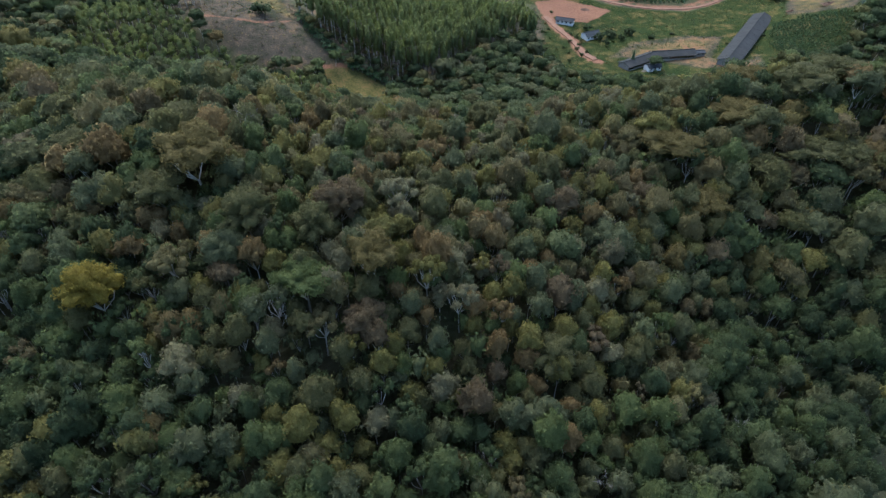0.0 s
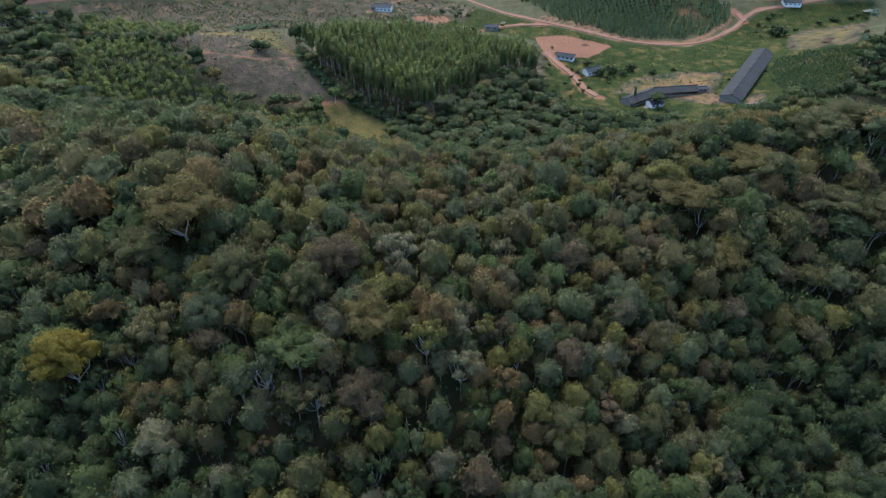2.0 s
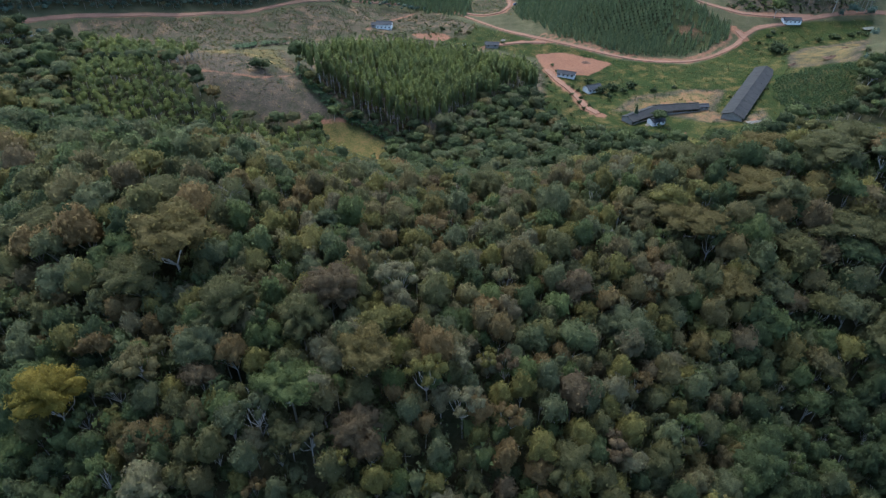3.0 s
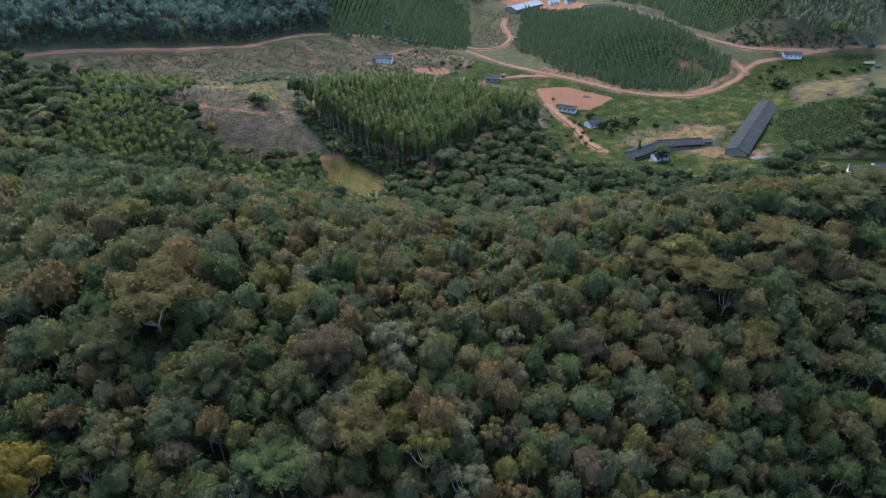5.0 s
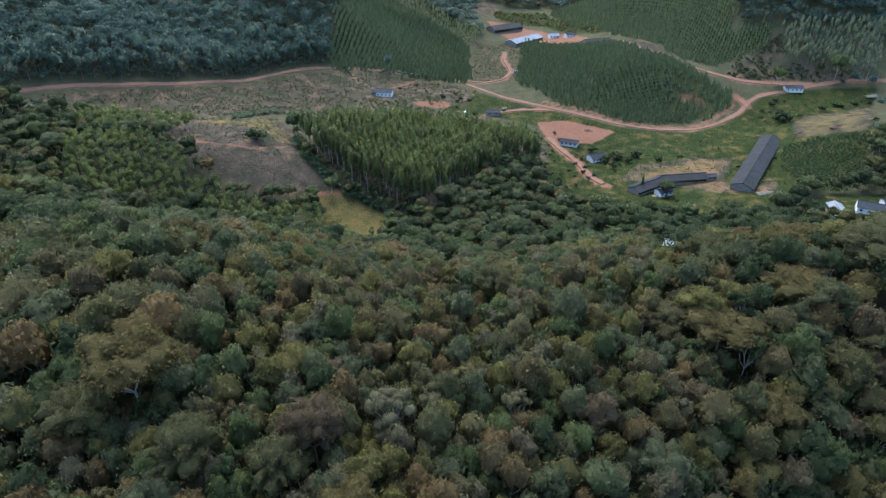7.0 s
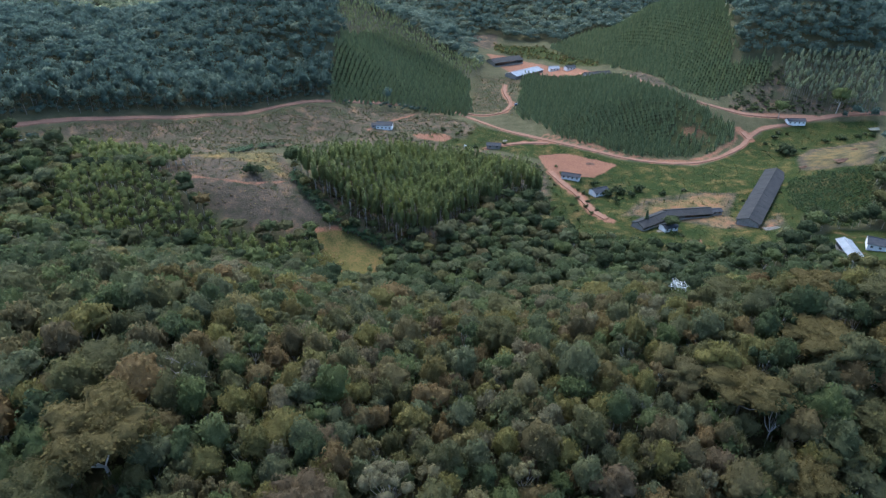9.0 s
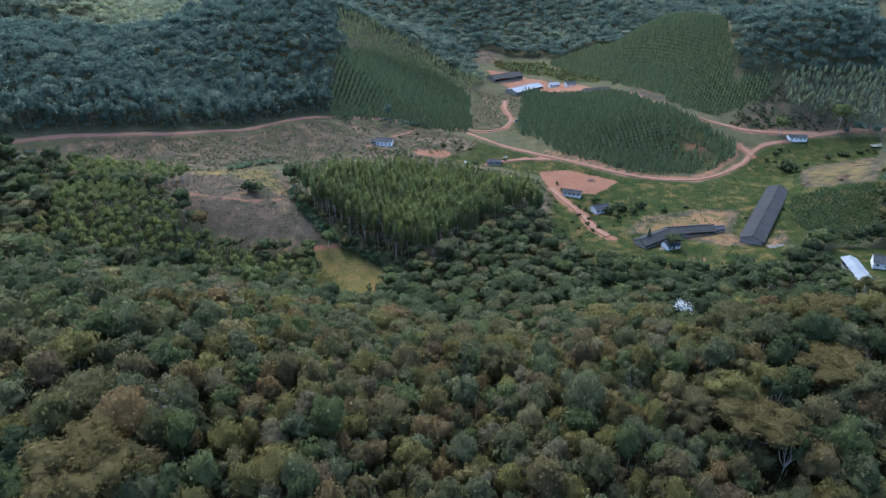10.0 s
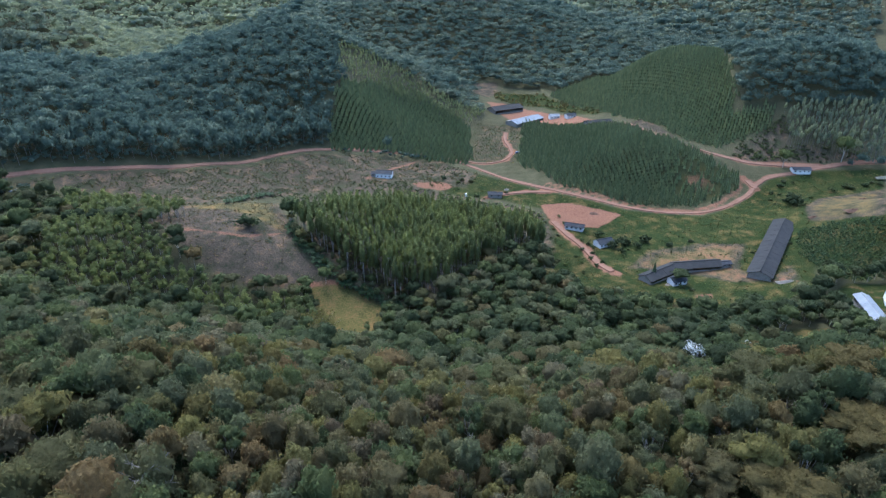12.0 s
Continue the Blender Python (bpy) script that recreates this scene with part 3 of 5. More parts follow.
def hue_mix(x, y):
    """Tree by tree hues: green below, mixed brown and grey along the crest, olive on the shoulders, dark towards the valley."""
    low = np.array([0.08, 0.26, 0.28, 0.16, 0.10, 0.07, 0.01, 0.02, 0.01, 0.01])
    crest = np.array([0.0, 0.04, 0.10, 0.16, 0.18, 0.16, 0.09, 0.11, 0.03, 0.12])
    shoulder = np.array([0.10, 0.14, 0.03, 0.14, 0.36, 0.06, 0.06, 0.09, 0.02, 0.0])
    slope = np.array([0.14, 0.20, 0.14, 0.26, 0.16, 0.03, 0.01, 0.04, 0.0, 0.02])
    # dark green gully trees; the extra share of dark paints the shoulder's shade
    gully = np.array([0.40, 0.30, 0.06, 0.14, 0.06, 0.01, 0.0, 0.02, 0.01, 0.0])
    p = patchy(x, y, 30, 4.0)
    w_low = np.clip((66 + 14 * p - y) / 14, 0, 1)
    w_sh = np.clip((np.abs(x - 5) - 42 + 14 * p) / 14, 0, 1) * np.clip((y - 78) / 12, 0, 1) * np.clip((165 - y) / 20, 0, 1)
    w_gu = np.clip((np.abs(x) - 36 - 0.1 * y + 10 * p) / 12, 0, 1) * np.clip((y - 40) / 15, 0, 1)
    right = np.array([0.36, 0.34, 0.06, 0.14, 0.08, 0.0, 0.0, 0.02, 0.0, 0.0])
    w_sl = np.clip((y - 175 - 20 * p) / 30, 0, 1)
    out = np.zeros(len(x))
    for i in range(len(x)):
        w = crest * (1 - w_low[i]) + low * w_low[i]
        w = w * (1 - w_gu[i]) + gully * w_gu[i]
        w = w * (1 - w_sh[i]) + shoulder * w_sh[i]
        w = w * (1 - w_sl[i]) + (right if x[i] > 55 + 15 * p[i] else slope) * w_sl[i]
        out[i] = HUES[rng.choice(10, p=w / w.sum())]
    return np.clip(out + rng.normal(0, 0.03, len(x)), 0, 0.94)


NEAR = [("dome", 3, 16, 370, 0.074, 2), ("round", 3, 18, 370, 0.074, 2), ("dome", 3, 12, 350, 0.075, 2), ("umbrella", 3, 18, 370, 0.073, 2), ("round", 3, 14, 350, 0.075, 2), ("open", 3, 9, 430, 0.055, 2), ("umbrella", 3, 14, 370, 0.074, 2), ("open", 3, 7, 360, 0.058, 2), ("dome", 3, 20, 370, 0.073, 2), ("round", 3, 11, 420, 0.066, 2),
        ("umbrella", 4, 46, 2600, 0.032, 2), ("umbrella", 4, 38, 2400, 0.033, 2), ("dome", 4, 42, 2400, 0.033, 2), ("round", 4, 36, 2200, 0.035, 2), ("open", 3, 14, 1100, 0.036, 2)]
BROADER = {3: 10, 6: 11, 8: 12, 0: 12, 1: 13, 5: 14}
near_trees = [broadleaf(*a) for a in NEAR]
BARE = bare_tree()

# trees that stand out: plan place, crown radius, height, shape, hue
HEROES = [
    (-57.1, 70.1, 5.2, 16.0, 8, "golden", "tall tree with a golden yellow crown above dark forest"),
    (-11.8, 76.4, 5.0, 14.5, 3, "tawny", "umbrella-shaped tree with an olive crown and forked pale trunk"),
    (-18.8, 89.3, 4.8, 13.5, 1, "purple", "round tree with purple-brown foliage on the hillside"),
    (-34.5, 84.1, 5.8, 14.5, 8, "olive", "large grey-olive tree with a wide dome"),
    (-22.5, 82.7, 4.4, 13.5, 0, "olive", "domed olive-green tree on the slope"),
    (-45.7, 95.6, 7.8, 18.0, 3, "tawny", "very broad tree with a tawny olive spreading crown"),
    (-51.0, 90.0, 5.6, 13.5, 6, "olive", "broad olive tree below a tawny crown"),
    (-71.5, 104.0, 7.0, 13.5, 6, "olive", "broad spreading tree with an olive-brown crown"),
    (21.2, 77.7, 3.7, 11.5, 1, "purple", "round tree with dull purple foliage on the hillside"),
    (32.7, 91.2, 4.8, 12.0, 1, "grey", "round grey-green tree with dense foliage"),
    (55.6, 102.2, 4.8, 13.5, 6, "tawny", "flat tawny crown above pale limbs"),
    (50.0, 115.4, 7.2, 13.0, 3, "tawny", "broad umbrella tree with an olive-brown crown"),
    (81.3, 116.9, 7.6, 12.5, 3, "olive", "broad umbrella-shaped tree with olive foliage"),
    (68.1, 126.1, 7.6, 12.0, 6, "tawny", "broad flat-crowned tawny tree on the shoulder"),
    (85.1, 135.1, 7.6, 13.0, 3, "olive", "wide flat olive tree on the crest"),
    (75.8, 142.0, 7.2, 12.5, 6, "tawny", "flat-crowned tree with tawny olive leaves"),
    (61.6, 149.6, 6.4, 11.0, 6, "olive", "flat-crowned olive tree behind the crest"),
    (97.0, 141.0, 7.4, 13.5, 3, "olive", "broad olive umbrella tree on the ridge"),
    (110.0, 134.0, 7.4, 13.5, 6, "tawny", "broad tawny umbrella tree on the ridge"),
    (122.0, 143.0, 7.0, 13.5, 3, "olive", "broad flat olive tree above the farm"),
    (90.5, 117.0, 6.6, 12.0, 6, "olive", "broad flat-crowned tree with dull olive foliage"),
    (70.3, 114.0, 5.8, 11.0, 3, "olive", "wide olive tree with a low crown"),
    (83.1, 181.7, 8.0, 13.0, 3, "tawny", "broad tawny tree on the far side of the crest"),
    (98.0, 172.0, 7.2, 12.0, 6, "olive", "broad olive tree on the far side of the crest"),
    (18.8, 67.3, 4.9, 11.5, 0, "olive", "wide domed tree with dense olive foliage"),
    (-19.6, 66.7, 3.8, 10.5, 5, "brown", "half-bare tree with brown twigs and pale trunk"),
    (-12.8, 68.2, 4.0, 10.5, 1, "purple", "round purple-brown tree among green neighbours"),
    (-53.9, 79.0, 3.0, 11.5, 6, "orange", "small flat orange-brown crown on pale limbs"),
    (2.9, 72.4, 3.7, 11.5, 5, "pale", "pale grey-brown tree with thin foliage"),
    (9.7, 72.0, 3.0, 10.5, 5, "orange", "thin tree with orange-brown leaves"),
    (7.2, 92.0, 3.3, 10.0, 1, "orange", "small orange-brown tree among green crowns"),
    (41.7, 120.4, 5.0, 9.5, 0, "brown", "brown-tinged tree with an uneven crown"),
    (26.7, 71.0, 3.6, 10.0, 5, "purple", "half-bare dull purple tree"),
    (-22.8, 72.3, 5.3, 12.5, 3, "fresh", "fresh green tree with a flat spreading crown"),
    (-2.7, 75.2, 3.6, 12.5, 5, "yellow", "tall thin tree with yellowish leaves"),
    (48.5, 95.9, 3.1, 8.5, 1, "yellow", "yellow-olive tree with a round crown"),
    (-8.2, 93.7, 4.4, 13.0, 5, "pale", "pale half-bare tree with a greyish crown"),
    (51.9, 72.4, 4.8, 13.5, 1, "green", "large round green tree beside the gully"),
    (-37.1, 77.7, 4.0, 12.0, 1, "grey", "large grey-green tree on the steep slope"),
    (-45.1, 74.6, 4.0, 12.5, 5, "brown", "brownish tree with open limbs"),
    (37.9, 84.2, 3.0, 12.5, 2, "brown", "brown-leaved forest tree with a round crown"),
    (22.1, 106.9, 3.6, 12.5, 2, "olive", "olive tree with a tall rounded crown"),
    (-53.0, 111.0, 7.4, 12.5, 8, "olive", "very broad olive tree with a low domed crown"),
    (-9.8, 117.3, 3.8, 10.5, 0, "brown", "brownish domed tree on the crest"),
    (10.3, 135.1, 4.5, 13.0, 1, "olive", "olive round-crowned tree behind the crest"),
    (27.0, 119.0, 4.2, 11.0, 2, "tawny", "tawny tree with an uneven crown on the crest"),
    (-41.4, 50.6, 3.2, 10.5, 1, "fresh", "fresh green round-crowned tree"),
    (-24.5, 48.0, 3.6, 10.0, 3, "yellow", "yellow-green tree with a flat crown"),
    (-18.5, 51.0, 3.4, 10.0, 3, "yellow", "bright yellow-green tree with a flat crown"),
    (36.5, 58.8, 3.2, 13.5, 3, "fresh", "flat fresh green crown on a tall forked trunk"),
    (45.4, 68.0, 4.4, 10.5, 8, "grey", "large grey-green tree with a domed crown"),
    (53.4, 65.3, 4.2, 11.0, 8, "green", "domed green tree beside the gully"),
    (71.8, 64.0, 4.6, 10.5, 1, "dark", "large round dark green tree below the shoulder"),
    (-58.5, 51.9, 3.4, 10.5, 1, "yellow", "yellowish-green tree with an upright crown"),
    (-49.1, 55.1, 3.6, 11.0, 0, "fresh", "fresh green domed tree on the lower slope"),
    (-62.0, 65.0, 3.6, 10.0, 1, "fresh", "fresh green tree below the golden tree"),
    (-66.0, 94.4, 4.4, 8.5, 5, "purple", "half-bare purple-brown tree with pale limbs"),
    (-78.0, 118.0, 6.6, 12.0, 3, "olive", "wide umbrella-shaped olive tree"),
    (-64.0, 128.0, 6.2, 11.0, 6, "tawny", "wide tawny tree with a flat crown"),
    (-90.0, 135.0, 5.8, 11.0, 6, "brown", "broad brownish tree with a flat crown"),
    (104.0, 105.0, 6.2, 12.0, 3, "dark", "broad dark green tree above the gully"),
]
LOOKS = {"dark": "dark green", "green": "green", "fresh": "fresh green", "grey": "grey-green", "olive": "olive", "yellow": "yellowish olive", "orange": "orange-brown", "brown": "brownish", "purple": "purple-brown", "pale": "pale grey-brown"}
NAMED = list(LOOKS)
tree_kinds = {}


def forest_tree(proto, hue, x, y, radius, height, label, group="forest trees"):
    """A tree of its own: trunk and crown under one empty."""
    key = (proto, hue)
    m = pose(x, y, float(land(x, y)), 0, 0, float(rng.uniform(0, 360))) @ Matrix.Diagonal((radius, radius, height / 2.15, 1))
    if key not in tree_kinds:
        base = new("tree")
        crown, wood = near_trees[proto]
        part("crown", one_mesh("crown", crown, leaf_broad, tint_of(hue)), base)
        part("trunk", one_mesh("trunk", wood, bark_pale), base, "pale forked trunk and limbs")
        base.matrix_basis = m
        tree_kinds[key] = base
        ob = base
    else:
        ob = tree_kinds[key]
        ob = copy_thing(ob, m @ Matrix.Diagonal([1 / v for v in ob.scale] + [1]))
    return tagged(ob, label, "tree", group)


def bare(x, y, radius, height, label, mat):
    base = new("bare_tree")
    part("branches", one_mesh("branches", BARE, mat), base)
    base.matrix_basis = pose(x, y, float(land(x, y)), 0, 0, x * 37 % 360) @ Matrix.Diagonal((radius, radius, height / 2.9, 1))
    return tagged(base, label, "tree")


def forest():
    midp = [broadleaf(s, 3 if s != "open" else 2, n, 130, 0.095, 1) for s, n in (("dome", 15), ("round", 13), ("umbrella", 16), ("dome", 12), ("round", 12), ("open", 6))]
    farp = [broadleaf(s, 1, 10, 66, 0.14, 0) for s in ("dome", "umbrella", "umbrella", "dome", "round")]
    lowp = [broadleaf(s, 1, 6, 16, 0.2, 0) for s in ("dome", "round", "dome", "round")]
    edgep = [broadleaf(s, 1, 10, 70, 0.14, 1) for s in ("dome", "umbrella", "round", "dome")]
    for x, y, r, h, p, hue, label in HEROES:
        forest_tree(BROADER.get(p, p) if r > 3.9 else p, hue, x, y, r, h, label)
    hx, hy, hr = (np.array([h[i] for h in HEROES]) for i in (0, 1, 2))
    # near slopes
    x, y = spread_points(-190, 190, 26, 172, 3.6)
    keep = (np.abs(x) < 38 + 0.68 * y) & (open_land(x, y) < 0.5)
    x, y = x[keep], y[keep]
    big = np.clip((np.abs(x - 5) - 40) / 25, 0, 1) * np.clip((y - 80) / 20, 0, 1)
    near_hero = (np.hypot(x[:, None] - hx, y[:, None] - hy) < hr * 0.58).any(1)
    thin = rng.random(len(x)) < 0.42 * big
    keep = ~near_hero & ~thin
    x, y, big = x[keep], y[keep], big[keep]
    k = len(x)
    s = rng.uniform(1.7, 2.9, k) * (1 + 0.6 * big) * np.where(rng.random(k) < 0.07, 1.28, 1.0) * (1 + 0.2 * np.clip((60 - y) / 20, 0, 1))
    base_p = np.array([0.16, 0.17, 0.14, 0.05, 0.13, 0.06, 0.04, 0.04, 0.11, 0.10])
    big_p = np.array([0.16, 0.05, 0.10, 0.24, 0.05, 0.03, 0.22, 0.01, 0.12, 0.02])
    who = np.array([rng.choice(10, p=base_p * (1 - q) + big_p * q) for q in big])
    tint = hue_mix(x, y)
    tall = np.clip(s * rng.uniform(0.9, 1.5, k), 2.2, 7) * (1 - 0.15 * big) + 1.8
    tall = np.where(near_line(x, y, DIP, 11) > 0.5, np.minimum(tall, 3.5), tall)
    own = (np.abs(x + 2) < 36) & (y > 52) & (y < 83)
    own &= np.cumsum(own) <= 280
    for i in np.nonzero(own)[0]:
        hue = NAMED[int(np.argmin(np.abs(HUES - tint[i])))]
        form = {"dome": "a domed crown", "round": "a rounded crown", "umbrella": "a flat spreading crown", "open": "leaf tufts on bare limbs"}[NEAR[who[i]][0]]
        forest_tree(int(who[i]), hue, float(x[i]), float(y[i]), float(s[i]), float(tall[i] * 2.15), f"{LOOKS[hue]} broadleaf tree with {form} in forest")
    x, y, s, who, tint, tall = (a[~own] for a in (x, y, s, who, tint, tall))
    k = len(x)
    scatter("forest", [joined(*p) for p in near_trees[:10]], who, x, y, land(x, y), s, rng.uniform(0, 6.28, k), tint, [leaf_broad, bark_pale], "dense green and brown broadleaf forest covering the hillside", "forest", tall)
    # undergrowth that fills the gaps
    x, y = spread_points(-190, 190, 26, 172, 4.0)
    keep = (np.abs(x) < 38 + 0.68 * y) & (open_land(x, y) < 0.5)
    x, y = x[keep], y[keep]
    k = len(x)
    s = rng.uniform(1.6, 2.5, k)
    scatter("undergrowth", [joined(*p) for p in farp], rng.integers(0, 5, k), x, y, land(x, y) - 0.5, s, rng.uniform(0, 6.28, k), np.clip(rng.normal(0.22, 0.09, k), 0, 0.4), [leaf_broad, bark_dark], "green undergrowth between the forest trees", "undergrowth", s * rng.uniform(1.4, 2.1, k))
    # the same forest goes on below and behind the flight
    x, y = spread_points(-110, 110, -70, 27, 4.9)
    k = len(x)
    s = rng.uniform(2.6, 4.2, k)
    scatter("forest", [joined(*p) for p in midp[:5] + farp], rng.integers(0, 5, k) + 5 * (np.abs(x) > 45), x, y, land(x, y), s, rng.uniform(0, 6.28, k), hue_mix(x, y), [leaf_broad, bark_pale], "dense green broadleaf forest at the foot of the hillside", "forest", s)
    # slope down to the valley
    x, y = spread_points(-330, 330, 172, 345, 5.7)
    keep = (np.abs(x) < 38 + 0.68 * y) & (open_land(x, y) < 0.5)
    keep &= (np.hypot(x - 79, y - 207) > 10) & (np.hypot(x - 101, y - 214) > 7)
    x, y = x[keep], y[keep]
    k = len(x)
    front = np.maximum.reduce([inside(x, y + d, p, 3) for p in (STAND, MEADOW, FARM_RIGHT, BARE_PATCH, GRASS_PATCH) for d in (7, 15)])
    front = np.maximum(front * ((x < -16) | (x > 60)), np.clip(1.5 - np.hypot(x - 77, y - 207) / 13, 0, 1))
    s = rng.uniform(2.6, 4.7, k) * np.where(rng.random(k) < 0.08, 1.25, 1.0) * (1 - 0.5 * front)
    tall = s * rng.uniform(0.8, 1.3, k) + 0.4
    tall = np.where(near_line(x, y, DIP, 11) > 0.5, np.minimum(tall, 3.2), tall)
    scatter("forest", [joined(*p) for p in midp], rng.choice(6, k, p=[0.24, 0.24, 0.12, 0.18, 0.17, 0.05]), x, y, land(x, y), s, rng.uniform(0, 6.28, k), hue_mix(x, y), [leaf_broad, bark_pale], "dense dark green forest sloping down to the farmland", "forest", tall)
    x, y = spread_points(-330, 330, 172, 345, 5.6)
    keep = (np.abs(x) < 38 + 0.68 * y) & (open_land(x, y) < 0.5)
    x, y = x[keep], y[keep]
    k = len(x)
    s = rng.uniform(2.0, 3.1, k)
    scatter("undergrowth", [joined(*p) for p in lowp], rng.integers(0, 4, k), x, y, land(x, y) - 0.5, s, rng.uniform(0, 6.28, k), np.clip(rng.normal(0.2, 0.09, k), 0, 0.4), [leaf_broad, bark_dark], "green undergrowth between the trees of the lower slope", "undergrowth", s * 1.1)
    # hills across the valley
    x, y = spread_points(-560, 560, 345, 640, 5.2)
    x2, y2 = spread_points(-700, 700, 640, 1020, 7.4)
    x3, y3 = spread_points(-900, 900, 1020, 1400, 13)
    big = np.concatenate([np.full(len(x), 1.0), np.full(len(x2), 1.35), np.full(len(x3), 2.3)])
    x, y = np.concatenate([x, x2, x3]), np.concatenate([y, y2, y3])
    keep = (np.abs(x) < 25 + 0.61 * y) & (open_land(x, y) < 0.5) & (land(x, y) > 7) & (np.maximum.reduce([inside(x, y, p, 20) for p in (STAND_BACK, CLEARING, CONE_HILL, FARM_FAR, SCRUB, CREAM_SLOPE, SHRUB_FAR)]) < 0.1) & (np.maximum(inside(x, y, DOME, 3), inside(x, y, BARE_BANK, 4)) < 0.3) & (near_line(x, y, UPPER_ROAD, 30) < 0.5) & ((y < 540) | (np.abs(x - 110) > 60) | (y > 700)) & (np.maximum(inside(x, y, LOWER_SLOPE, 20), 0) < np.where(y < 0.5 * x + 470, 0.1, 0.45))
    x, y, big = x[keep], y[keep], big[keep]
    k = len(x)
    s = rng.uniform(2.7, 5.0, k) * big * np.where(rng.random(k) < 0.1, 1.3, 1.0)
    # paler, yellower tint paints the sunlight on the far left hill
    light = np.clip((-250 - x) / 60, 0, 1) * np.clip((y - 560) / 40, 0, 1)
    # tint also steps up with distance: haze put into the crown colour
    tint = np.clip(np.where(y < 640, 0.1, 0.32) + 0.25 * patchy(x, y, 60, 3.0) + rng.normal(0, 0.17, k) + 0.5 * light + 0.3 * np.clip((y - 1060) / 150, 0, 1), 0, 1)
    who = np.where(y > 1020, 9 + rng.integers(0, 4, k), rng.integers(0, 5, k))
    who = np.where((near_line(x, y, VALLEY_ROAD, 60) > 0.5) & (x < 20), 5 + rng.integers(0, 4, k), who)
    scatter("far_forest", [joined(*p) for p in farp + edgep + lowp], who, x, y, land(x, y) - 2.0, s, rng.uniform(0, 6.28, k), tint, [leaf_far_haze, bark_grey], "forest on the hills across the valley, blue-green with painted haze", "forest", (s * rng.uniform(0.75, 1.2, k) + 2) * np.where(y > 640, 0.75, 1.0) * np.where((who > 4) & (who < 9), 1.25, 1.0))
    # undergrowth at the foot of the far forest
    x, y = spread_points(-290, 0, 300, 560, 4.2)
    keep = (near_line(x, y, VALLEY_ROAD, 36) > 0.5) & (near_line(x, y, VALLEY_ROAD, 9) < 0.5) & (open_land(x, y) < 0.5)
    x, y = x[keep], y[keep]
    k = len(x)
    s = rng.uniform(1.6, 3.0, k)
    scatter("undergrowth", [joined(*p) for p in lowp], rng.integers(0, 4, k), x, y, land(x, y) - 0.8, s, rng.uniform(0, 6.28, k), np.clip(rng.normal(0.2, 0.1, k), 0, 0.6), [leaf_far_haze, bark_dark], "dark undergrowth at the foot of the forest above the road", "undergrowth", s)
    # ranges on the skyline
    x, y = spread_points(-1500, 1500, 1400, 1900, 30)
    k = len(x)
    s = rng.uniform(13, 20, k)
    # raised tints paint haze over the farthest crowns
    scatter("skyline_forest", [joined(*p) for p in lowp], rng.integers(0, 4, k), x, y, land(x, y) - 5, s, rng.uniform(0, 6.28, k), np.clip(rng.normal(0.5, 0.2, k), 0, 1), [leaf_far_haze, bark_pale], "green forest on the farthest ranges", "forest", s * 0.8)


def rows_in(outline, x0, x1, y0, y1, dx, dy, turn, jitter=0.35):
    a = radians(turn)
    n = int(max(x1 - x0, y1 - y0))
    gx, gy = np.meshgrid(np.arange(-n, n, dx), np.arange(-n, n, dy))
    gx, gy = gx + rng.uniform(-jitter, jitter, gx.shape), gy + rng.uniform(-jitter, jitter, gx.shape)
    x = ((x0 + x1) / 2 + gx * math.cos(a) - gy * math.sin(a)).ravel()
    y = ((y0 + y1) / 2 + gx * math.sin(a) + gy * math.cos(a)).ravel()
    keep = (x > x0) & (x < x1) & (y > y0) & (y < y1)
    x, y = x[keep], y[keep]
    keep = inside(x, y, outline, 5.0) + 0.4 * patchy(x, y, 9, 6.0) + 0.25 * patchy(x, y, 3, 2.0) > 0.5
    return x[keep], y[keep]


def box_of(outline):
    xs, ys = [p[0] for p in outline], [p[1] for p in outline]
    return min(xs), max(xs), min(ys), max(ys)


